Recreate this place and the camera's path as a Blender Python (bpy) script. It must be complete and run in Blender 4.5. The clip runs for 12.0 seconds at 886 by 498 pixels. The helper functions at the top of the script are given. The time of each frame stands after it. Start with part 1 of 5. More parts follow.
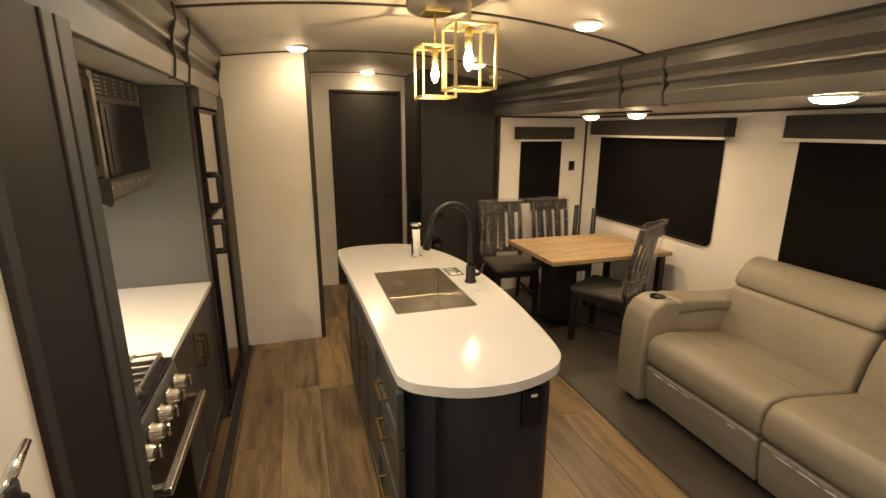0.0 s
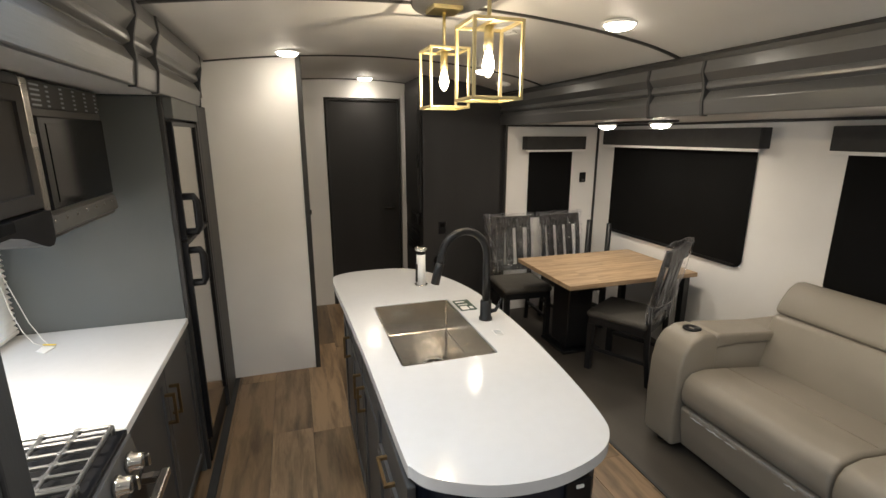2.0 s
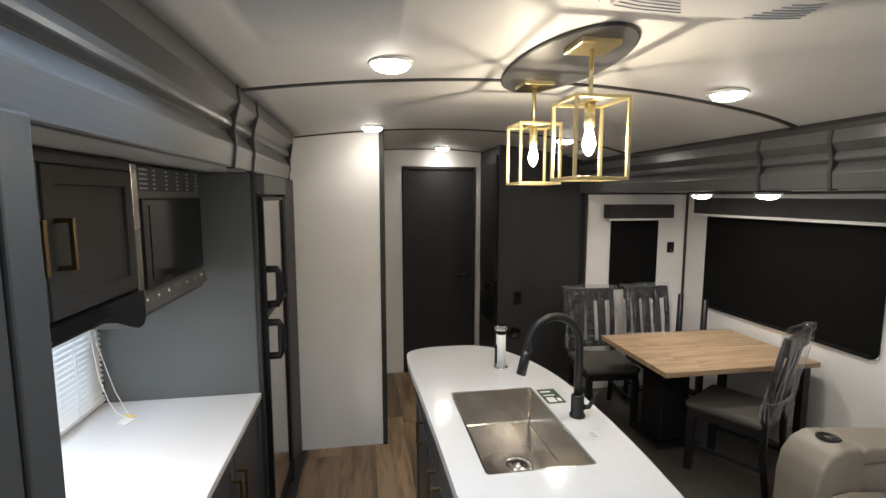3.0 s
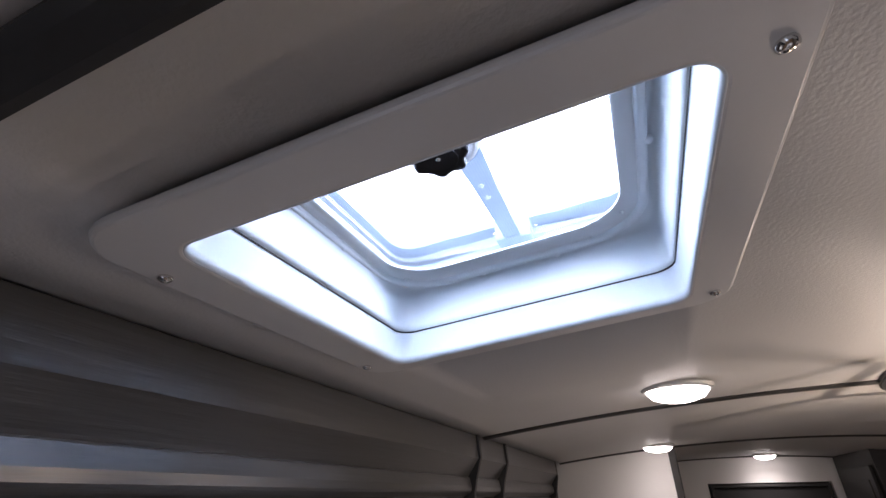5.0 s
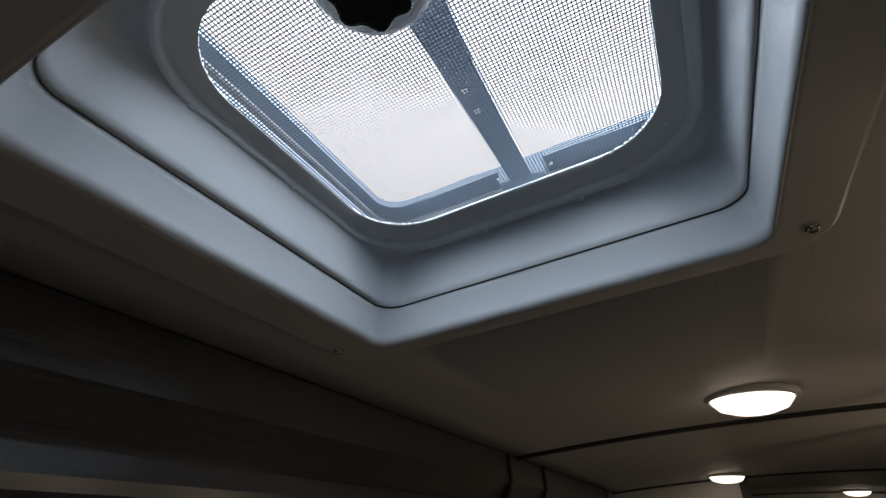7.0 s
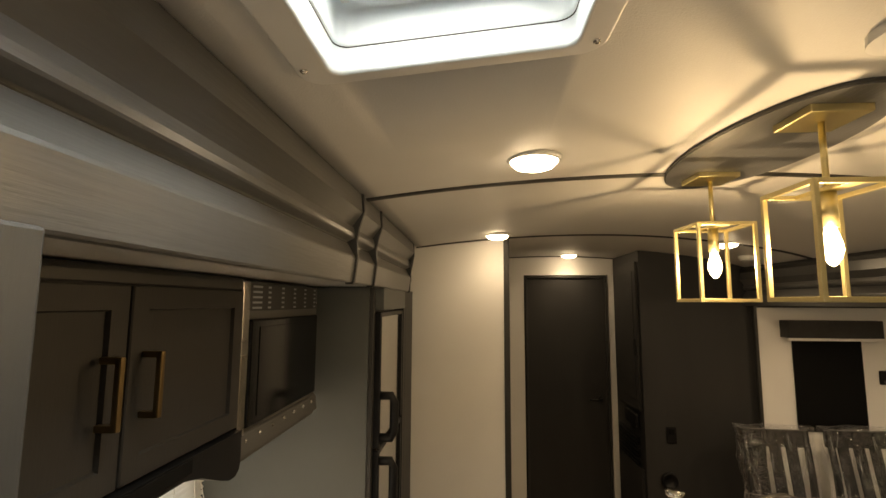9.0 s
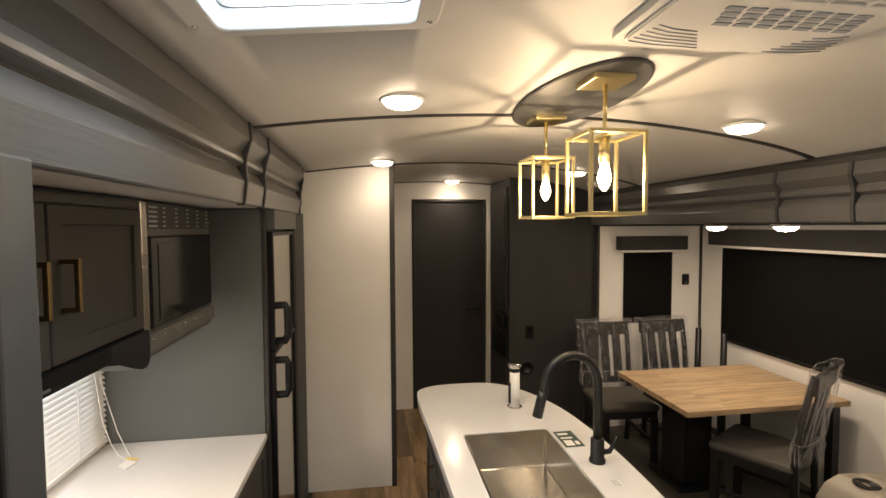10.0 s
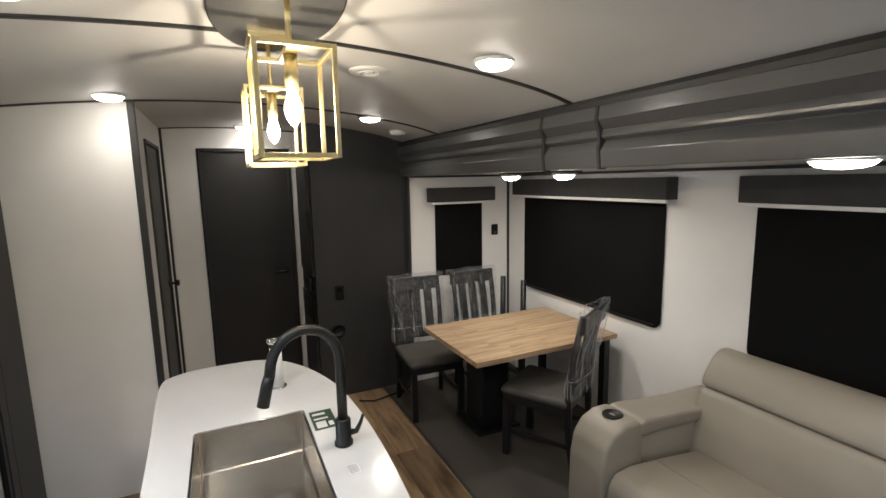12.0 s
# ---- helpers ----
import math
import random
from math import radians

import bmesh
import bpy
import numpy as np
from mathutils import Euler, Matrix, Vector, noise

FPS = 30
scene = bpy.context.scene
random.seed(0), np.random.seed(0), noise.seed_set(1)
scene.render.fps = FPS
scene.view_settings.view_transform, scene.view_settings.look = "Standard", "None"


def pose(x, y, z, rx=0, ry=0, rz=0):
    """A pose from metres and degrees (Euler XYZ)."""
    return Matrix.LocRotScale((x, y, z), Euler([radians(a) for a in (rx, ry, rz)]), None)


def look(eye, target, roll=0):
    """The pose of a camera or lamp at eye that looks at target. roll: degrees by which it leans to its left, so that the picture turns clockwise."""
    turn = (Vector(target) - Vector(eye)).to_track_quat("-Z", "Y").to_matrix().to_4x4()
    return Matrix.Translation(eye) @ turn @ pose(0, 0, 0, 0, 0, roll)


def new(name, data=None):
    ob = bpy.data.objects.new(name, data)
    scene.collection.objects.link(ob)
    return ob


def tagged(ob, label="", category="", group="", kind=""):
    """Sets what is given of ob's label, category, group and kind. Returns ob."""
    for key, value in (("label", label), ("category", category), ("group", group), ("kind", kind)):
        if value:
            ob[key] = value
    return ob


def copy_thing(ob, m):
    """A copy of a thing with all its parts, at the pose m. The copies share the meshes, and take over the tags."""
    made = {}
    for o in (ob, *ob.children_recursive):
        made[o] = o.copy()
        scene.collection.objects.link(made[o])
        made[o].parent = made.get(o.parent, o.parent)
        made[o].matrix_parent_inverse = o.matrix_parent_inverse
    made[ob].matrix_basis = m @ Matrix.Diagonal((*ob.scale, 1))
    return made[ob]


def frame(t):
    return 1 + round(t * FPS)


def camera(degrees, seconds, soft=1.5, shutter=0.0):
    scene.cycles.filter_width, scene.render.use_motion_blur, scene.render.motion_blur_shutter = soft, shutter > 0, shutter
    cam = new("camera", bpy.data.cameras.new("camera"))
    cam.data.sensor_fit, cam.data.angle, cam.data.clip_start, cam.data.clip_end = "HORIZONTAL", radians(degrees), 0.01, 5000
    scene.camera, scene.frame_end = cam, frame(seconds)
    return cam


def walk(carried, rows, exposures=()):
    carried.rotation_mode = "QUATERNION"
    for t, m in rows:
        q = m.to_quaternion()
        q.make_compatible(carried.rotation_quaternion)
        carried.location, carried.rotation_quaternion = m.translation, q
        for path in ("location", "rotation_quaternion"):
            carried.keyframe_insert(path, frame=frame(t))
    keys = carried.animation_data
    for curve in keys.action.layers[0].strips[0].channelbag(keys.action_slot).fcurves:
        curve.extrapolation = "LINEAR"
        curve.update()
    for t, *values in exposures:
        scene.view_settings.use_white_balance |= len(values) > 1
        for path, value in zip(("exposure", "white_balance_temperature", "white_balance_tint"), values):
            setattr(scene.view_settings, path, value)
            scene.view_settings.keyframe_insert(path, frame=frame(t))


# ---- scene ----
cam = camera(87.0, 12.0)
PATH = [
    (0, (0.157, 0.086, 1.662), (0.731, 1.937, 1.168), 0.2),
    (0.5, (0.19, 0.251, 1.667), (0.777, 2.096, 1.163), 0.1),
    (1, (0.212, 0.226, 1.678), (0.802, 2.071, 1.178), 0.1),
    (1.5, (0.209, 0.235, 1.676), (0.82, 2.075, 1.186), 0.0),
    (2, (0.197, 0.42, 1.702), (0.785, 2.272, 1.23), -0.0),
    (2.5, (0.178, 0.565, 1.699), (0.668, 2.462, 1.299), -0.0),
    (3, (0.159, 0.579, 1.766), (0.486, 2.54, 1.542), -0.0),
    (3.3, (0.136, 0.664, 1.811), (0.34, 2.652, 1.748), -0.1),
    (3.5, (0.121, 0.748, 1.836), (0.222, 2.744, 1.906), 0.2),
    (3.7, (0.118, 0.832, 1.883), (0.104, 2.82, 2.1), 0.2),
    (5.3, (0.171, 1.034, 2.004), (-0.59, 2.546, 3.069), -0.1),
    (5.5, (0.166, 1.068, 2.015), (-0.645, 2.493, 3.16), 0.5),
    (6, (0.162, 1.109, 2.034), (-0.628, 2.421, 3.32), 0.3),
    (6.5, (0.145, 1.154, 2.028), (-0.641, 2.499, 3.283), -0.1),
    (7, (0.159, 1.174, 1.991), (-0.647, 2.691, 3.016), 1.2),
    (7.2, (0.156, 1.162, 1.965), (-0.627, 2.77, 2.861), 1.1),
    (8.8, (0.078, 0.939, 1.811), (-0.139, 2.907, 2.095), 0.2),
    (9, (0.091, 0.903, 1.809), (-0.051, 2.885, 2.035), 0.3),
    (9.5, (0.135, 0.76, 1.795), (0.192, 2.759, 1.861), 0.0),
    (9.9, (0.152, 0.637, 1.79), (0.391, 2.622, 1.722), -0.1),
    (10, (0.155, 0.62, 1.783), (0.446, 2.596, 1.689), -0.3),
    (10.5, (0.192, 0.618, 1.781), (0.749, 2.528, 1.578), -0.6),
    (11, (0.286, 0.703, 1.756), (1.174, 2.471, 1.464), -1.0),
    (11.5, (0.401, 0.751, 1.771), (1.303, 2.511, 1.474), -1.1),
    (12, (0.66, 0.783, 1.759), (1.507, 2.572, 1.467), -1.1),
]
# Exposure in stops, white balance in kelvin and tint along the walk.
EXPOSURES = [
    (0.0, 0.46, 9800, 15), (0.6, 0.45, 7700, 14), (1.5, 0.40, 6300, 10), (3.0, 0.35, 5700, 10),
    (3.7, 0.22, 5300, 12), (5.3, -0.9, 5800, 26), (6.0, -1.35, 5900, 26), (6.5, -2.3, 6000, 16), (7.0, -3.02, 6500, 16), (7.2, -3.22, 6600, 16),
    (8.8, -0.4, 9000, 12), (9.0, -0.15, 9100, 12), (9.5, 0.23, 8200, 15), (10.0, 0.31, 7300, 15), (10.5, 0.33, 6700, 12), (12.0, 0.36, 5700, 10),
]
walk(cam, [(t, look(eye, target, roll)) for t, eye, target, roll in PATH], EXPOSURES)

# ---- world, sun, lamps ----
world = bpy.data.worlds.new("overcast_sky")
scene.world = world
world.use_nodes = True
wn = world.node_tree.nodes
sky = wn.new("ShaderNodeTexSky")
sky.sky_type = "NISHITA"
sky.sun_disc = False
sky.sun_elevation = radians(48)
sky.sun_rotation = radians(70)
sky.dust_density = 3.0
wn["Background"].inputs["Strength"].default_value = 0.15
world.node_tree.links.new(sky.outputs["Color"], wn["Background"].inputs["Color"])
sun = new("sun", bpy.data.lights.new("sun", "SUN"))
sun.data.energy, sun.data.angle, sun.data.color = 1.5, radians(14), (1.0, 0.97, 0.92)
sun.matrix_world = pose(0, 0, 6, 42, 0, -70)

WARM = (1.0, 0.86, 0.68)
LED_WATTS = 2.2
BULB_WATTS = 5.9


def puck_lamp(x, y, z, watts=LED_WATTS, spread=130):
    ob = new("ceiling_lamp", bpy.data.lights.new("ceiling_lamp", "AREA"))
    ob.data.shape, ob.data.size = "DISK", 0.10
    ob.data.energy, ob.data.color, ob.data.spread = watts, WARM, radians(spread)
    ob.matrix_world = pose(x, y, z)
    return ob


def sky_lamp(x, y, z, w, h, watts):
    """Daylight standing in an opening, facing down unless turned."""
    ob = new("sky_lamp", bpy.data.lights.new("sky_lamp", "AREA"))
    ob.data.shape, ob.data.size, ob.data.size_y = "RECTANGLE", w, h
    ob.data.energy, ob.data.color = watts, (0.74, 0.88, 1.0)
    ob.matrix_world = pose(x, y, z)
    return ob


def bulb_lamp(x, y, z):
    ob = new("bulb_lamp", bpy.data.lights.new("bulb_lamp", "POINT"))
    ob.data.energy, ob.data.color, ob.data.shadow_soft_size = BULB_WATTS, (1.0, 0.80, 0.54), 0.007
    ob.location = (x, y, z)
    return ob


# ---- materials ----
def mat(name, color, rough=0.5, metal=0.0, scale=8.0, vary=0.12, bump=0.0, bump_scale=200.0, stretch=(1, 1, 1), spec=0.5, rvary=0.0, coat=0.0, rand=0.0):
    """Principled surface with broad and fine variation in object space, and fine relief."""
    m = bpy.data.materials.new(name)
    m.use_nodes = True
    n, l = m.node_tree.nodes, m.node_tree.links
    b = n["Principled BSDF"]
    b.inputs["Metallic"].default_value = metal
    b.inputs["Roughness"].default_value = rough
    b.inputs["Specular IOR Level"].default_value = spec
    b.inputs["Coat Weight"].default_value = coat
    tc, mp = n.new("ShaderNodeTexCoord"), n.new("ShaderNodeMapping")
    mp.inputs["Scale"].default_value = stretch
    l.new(tc.outputs["Object"], mp.inputs["Vector"])
    big, fine = n.new("ShaderNodeTexNoise"), n.new("ShaderNodeTexNoise")
    big.inputs["Scale"].default_value, big.inputs["Detail"].default_value = scale, 4
    fine.inputs["Scale"].default_value, fine.inputs["Detail"].default_value = bump_scale, 3
    l.new(mp.outputs["Vector"], big.inputs["Vector"])
    l.new(mp.outputs["Vector"], fine.inputs["Vector"])
    add = n.new("ShaderNodeMath")
    add.operation = "MULTIPLY_ADD"
    add.inputs[1].default_value = 0.35
    l.new(fine.outputs["Fac"], add.inputs[0])
    l.new(big.outputs["Fac"], add.inputs[2])
    ramp = n.new("ShaderNodeValToRGB")
    lo, hi = 1 - vary, 1 + vary
    ramp.color_ramp.elements[0].position, ramp.color_ramp.elements[1].position = 0.35, 1.0
    ramp.color_ramp.elements[0].color = (*[min(1, c * lo) for c in color], 1)
    ramp.color_ramp.elements[1].color = (*[min(1, c * hi) for c in color], 1)
    l.new(add.outputs[0], ramp.inputs["Fac"])
    out = ramp.outputs["Color"]
    if rand:
        info, hs, mr = n.new("ShaderNodeObjectInfo"), n.new("ShaderNodeHueSaturation"), n.new("ShaderNodeMapRange")
        mr.inputs["To Min"].default_value, mr.inputs["To Max"].default_value = 1 - rand, 1 + rand
        l.new(info.outputs["Random"], mr.inputs["Value"])
        l.new(mr.outputs["Result"], hs.inputs["Value"])
        l.new(out, hs.inputs["Color"])
        out = hs.outputs["Color"]
    l.new(out, b.inputs["Base Color"])
    if rvary:
        mr2 = n.new("ShaderNodeMapRange")
        mr2.inputs["From Min"].default_value, mr2.inputs["From Max"].default_value = 0.3, 0.7
        mr2.inputs["To Min"].default_value, mr2.inputs["To Max"].default_value = rough - rvary, rough + rvary
        l.new(big.outputs["Fac"], mr2.inputs["Value"])
        l.new(mr2.outputs["Result"], b.inputs["Roughness"])
    if bump:
        bp = n.new("ShaderNodeBump")
        bp.inputs["Strength"].default_value, bp.inputs["Distance"].default_value = bump, 0.002
        l.new(fine.outputs["Fac"], bp.inputs["Height"])
        l.new(bp.outputs["Normal"], b.inputs["Normal"])
    return m


def wood_mat(name, dark, light, stretch, rough=0.45, scale=3.0, rand=0.25, coat=0.0):
    """Oak-like grain that runs along the axis with the smallest stretch."""
    m = bpy.data.materials.new(name)
    m.use_nodes = True
    n, l = m.node_tree.nodes, m.node_tree.links
    b = n["Principled BSDF"]
    b.inputs["Roughness"].default_value, b.inputs["Coat Weight"].default_value = rough, coat
    tc, mp, info = n.new("ShaderNodeTexCoord"), n.new("ShaderNodeMapping"), n.new("ShaderNodeObjectInfo")
    mp.inputs["Scale"].default_value = stretch
    off = n.new("ShaderNodeVectorMath")
    off.operation = "ADD"
    sc = n.new("ShaderNodeVectorMath")
    sc.operation = "SCALE"
    sc.inputs["Scale"].default_value = 37.0
    l.new(info.outputs["Random"], sc.inputs[0])
    l.new(tc.outputs["Object"], off.inputs[0])
    l.new(sc.outputs[0], off.inputs[1])
    l.new(off.outputs[0], mp.inputs["Vector"])
    n1, n2, n3 = (n.new("ShaderNodeTexNoise") for _ in range(3))
    for nd, s, d, dist in ((n1, scale, 5, 0.6), (n2, scale * 7, 4, 0.2), (n3, scale * 0.4, 2, 0.0)):
        nd.inputs["Scale"].default_value, nd.inputs["Detail"].default_value, nd.inputs["Distortion"].default_value = s, d, dist
        l.new(mp.outputs["Vector"], nd.inputs["Vector"])
    mx = n.new("ShaderNodeMath")
    mx.operation = "MULTIPLY_ADD"
    mx.inputs[1].default_value = 0.22
    l.new(n2.outputs["Fac"], mx.inputs[0])
    l.new(n1.outputs["Fac"], mx.inputs[2])
    blot = n.new("ShaderNodeMath")
    blot.operation = "MULTIPLY_ADD"
    blot.inputs[1].default_value = 0.55
    l.new(n3.outputs["Fac"], blot.inputs[0])
    l.new(mx.outputs[0], blot.inputs[2])
    ramp = n.new("ShaderNodeValToRGB")
    e = ramp.color_ramp.elements
    e[0].position, e[1].position = 0.66, 1.0
    e[0].color, e[1].color = (*dark, 1), (*light, 1)
    l.new(blot.outputs[0], ramp.inputs["Fac"])
    hs, mr = n.new("ShaderNodeHueSaturation"), n.new("ShaderNodeMapRange")
    mr.inputs["To Min"].default_value, mr.inputs["To Max"].default_value = 1 - rand, 1 + rand
    l.new(info.outputs["Random"], mr.inputs["Value"])
    l.new(mr.outputs["Result"], hs.inputs["Value"])
    l.new(ramp.outputs["Color"], hs.inputs["Color"])
    l.new(hs.outputs["Color"], b.inputs["Base Color"])
    bp = n.new("ShaderNodeBump")
    bp.inputs["Strength"].default_value, bp.inputs["Distance"].default_value = 0.15, 0.001
    l.new(n2.outputs["Fac"], bp.inputs["Height"])
    l.new(bp.outputs["Normal"], b.inputs["Normal"])
    return m


def glow_mat(name, color, strength):
    m = bpy.data.materials.new(name)
    m.use_nodes = True
    b = m.node_tree.nodes["Principled BSDF"]
    b.inputs["Base Color"].default_value = (0.8, 0.8, 0.78, 1)
    b.inputs["Emission Color"].default_value = (*color, 1)
    b.inputs["Emission Strength"].default_value = strength
    return m


def clear_mat(name, color, clear, rough=0.1, lit_behind=0.0, bump=0.0, bump_scale=30.0):
    """Part see-through sheet: clear share passes straight on, lit_behind share glows from behind, the rest is a glossy film."""
    m = bpy.data.materials.new(name)
    m.use_nodes = True
    n, l = m.node_tree.nodes, m.node_tree.links
    b, out = n["Principled BSDF"], n["Material Output"]
    b.inputs["Base Color"].default_value = (*color, 1)
    b.inputs["Roughness"].default_value = rough
    b.inputs["Specular IOR Level"].default_value = 0.9 if bump else 0.5
    if bump:
        nz, bp = n.new("ShaderNodeTexNoise"), n.new("ShaderNodeBump")
        nz.inputs["Scale"].default_value, nz.inputs["Detail"].default_value, nz.inputs["Distortion"].default_value = bump_scale, 3, 1.5
        bp.inputs["Strength"].default_value, bp.inputs["Distance"].default_value = bump, 0.06
        l.new(nz.outputs["Fac"], bp.inputs["Height"])
        l.new(bp.outputs["Normal"], b.inputs["Normal"])
    tr, tl = n.new("ShaderNodeBsdfTransparent"), n.new("ShaderNodeBsdfTranslucent")
    tl.inputs["Color"].default_value = (*color, 1)
    m1, m2 = n.new("ShaderNodeMixShader"), n.new("ShaderNodeMixShader")
    m1.inputs["Fac"].default_value, m2.inputs["Fac"].default_value = lit_behind, clear
    l.new(b.outputs[0], m1.inputs[1])
    l.new(tl.outputs[0], m1.inputs[2])
    l.new(m1.outputs[0], m2.inputs[1])
    l.new(tr.outputs[0], m2.inputs[2])
    l.new(m2.outputs[0], out.inputs["Surface"])
    return m


WALL = mat("white_wall_panel", (0.87, 0.855, 0.83), 0.55, scale=3, vary=0.04, bump=0.15, bump_scale=450)
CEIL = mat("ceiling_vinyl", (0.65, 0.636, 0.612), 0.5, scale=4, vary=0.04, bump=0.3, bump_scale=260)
UPPERDOOR = mat("warm_charcoal_door", (0.027, 0.025, 0.0235), 0.5, scale=5, vary=0.25, bump=0.15, bump_scale=260, stretch=(1, 1, 0.12), spec=0.3)
DARKSTEEL = mat("dark_brushed_steel", (0.105, 0.102, 0.097), 0.36, 0.25, scale=5, vary=0.1, bump=0.1, bump_scale=260, stretch=(1, 0.05, 1))
GLOSSBLACK = mat("gloss_black_glass", (0.004, 0.004, 0.0045), 0.14, scale=3, vary=0.1, spec=0.25)
IRON = mat("enamelled_iron", (0.20, 0.20, 0.20), 0.28, 0.7, scale=14, vary=0.2)
CHARCOAL = mat("charcoal_cabinet", (0.033, 0.0325, 0.033), 0.48, scale=5, vary=0.15, bump=0.12, bump_scale=300, stretch=(1, 1, 0.15), spec=0.3)
# Charcoal again, with the shadow over the jamb put into its colour.
SHADEDJAMB = mat("shaded_charcoal_jamb", (0.015, 0.0145, 0.014), 0.5, scale=5, vary=0.15, bump=0.12, bump_scale=300, stretch=(1, 1, 0.15), spec=0.25)
SLATE = mat("slate_cabinet", (0.041, 0.042, 0.043), 0.45, scale=5, vary=0.15, bump=0.12, bump_scale=300, stretch=(1, 1, 0.15))
NAVY = mat("blue_black_cabinet", (0.014, 0.018, 0.030), 0.40, scale=5, vary=0.15, bump=0.1, bump_scale=300, spec=0.35)
FASCIA = mat("grey_grained_moulding", (0.092, 0.092, 0.093), 0.28, scale=6, vary=0.2, bump=0.3, bump_scale=160, stretch=(1, 0.06, 1), spec=0.8)
SPLASH = mat("grey_backsplash", (0.092, 0.098, 0.096), 0.45, scale=3, vary=0.06, bump=0.08, bump_scale=300)
BLACK = mat("black_plastic", (0.008, 0.008, 0.009), 0.4, scale=6, vary=0.2, spec=0.25)
MATTEBLACK = mat("matte_black_metal", (0.006, 0.006, 0.0063), 0.42, 0.0, scale=10, vary=0.2)
SEAL = mat("black_rubber_seal", (0.02, 0.02, 0.02), 0.7, scale=20, vary=0.2, bump=0.2)
DARKTRIM = mat("dark_trim", (0.030, 0.029, 0.028), 0.5, scale=10, vary=0.2)
SHADE = mat("black_roller_shade", (0.006, 0.006, 0.0062), 0.75, scale=2, vary=0.25, bump=0.12, bump_scale=500, spec=0.10)
VALANCE = mat("grey_fabric_valance", (0.055, 0.054, 0.053), 0.75, scale=12, vary=0.15, bump=0.4, bump_scale=420, spec=0.15)
QUARTZ = mat("white_solid_surface", (0.61, 0.61, 0.61), 0.12, scale=30, vary=0.02, bump=0.02, bump_scale=600)
STEEL = mat("brushed_steel", (0.50, 0.47, 0.43), 0.26, 1.0, scale=4, vary=0.1, bump=0.15, bump_scale=250, stretch=(1, 0.05, 1), rvary=0.06)
BRONZE = mat("dark_bronze_pull", (0.23, 0.160, 0.078), 0.40, 1.0, scale=12, vary=0.08)
DOORSTEEL = mat("polished_door_steel", (0.60, 0.585, 0.56), 0.13, 1.0, scale=4, vary=0.05)
CHROME = mat("chrome", (0.72, 0.71, 0.69), 0.14, 1.0, scale=9, vary=0.04)
GOLD = mat("satin_brass", (0.86, 0.73, 0.40), 0.36, 1.0, scale=12, vary=0.06)
WHITEPL = mat("white_plastic", (0.74, 0.73, 0.71), 0.35, scale=8, vary=0.03)
VENTPL = mat("cool_white_plastic", (0.70, 0.755, 0.79), 0.35, scale=8, vary=0.03, bump=0.05, bump_scale=300)
SINKSTEEL = mat("brushed_sink_steel", (0.70, 0.66, 0.60), 0.17, 1.0, scale=3, vary=0.04, bump=0.10, bump_scale=320, stretch=(1, 0.03, 1))
SLOTGREY = mat("slot_grey_plastic", (0.30, 0.325, 0.36), 0.5, scale=8, vary=0.05)
MIDGREY = mat("mid_grey_plastic", (0.10, 0.10, 0.102), 0.45, scale=8, vary=0.05)
GREYPL = mat("grey_plastic", (0.20, 0.25, 0.30), 0.45, scale=8, vary=0.05)
LEATHER = mat("taupe_leather", (0.270, 0.241, 0.199), 0.44, scale=5, vary=0.07, bump=0.35, bump_scale=330, rvary=0.06)
SEATFAB = mat("grey_seat_fabric", (0.080, 0.074, 0.065), 0.8, scale=14, vary=0.15, bump=0.5, bump_scale=500)
CHAIRWOOD = mat("black_stained_wood", (0.009, 0.0095, 0.011), 0.42, scale=6, vary=0.25, bump=0.15, bump_scale=200, stretch=(1, 1, 0.1))
FLOORSUB = mat("floor_joint", (0.045, 0.03, 0.02), 0.7, scale=20, vary=0.2)
SLIDEFLOOR = mat("grey_brown_sheet_floor", (0.062, 0.054, 0.045), 0.5, scale=5, vary=0.22, bump=0.2, bump_scale=220, stretch=(1, 0.3, 1))
PLANK = wood_mat("oak_plank", (0.098, 0.063, 0.034), (0.285, 0.190, 0.107), (6.5, 0.8, 6.5), 0.36, 3.0, 0.42)
OAKTOP = wood_mat("light_oak_top", (0.27, 0.178, 0.102), (0.50, 0.360, 0.222), (1.4, 15.0, 15.0), 0.4, 2.6, 0.08)
LED = glow_mat("led_lens", (1.0, 0.87, 0.68), 19.0)
LED_SLIDE = glow_mat("led_lens_slide", (1.0, 0.87, 0.68), 28.0)
BULB = glow_mat("bulb_glass", (1.0, 0.80, 0.50), 24.0)


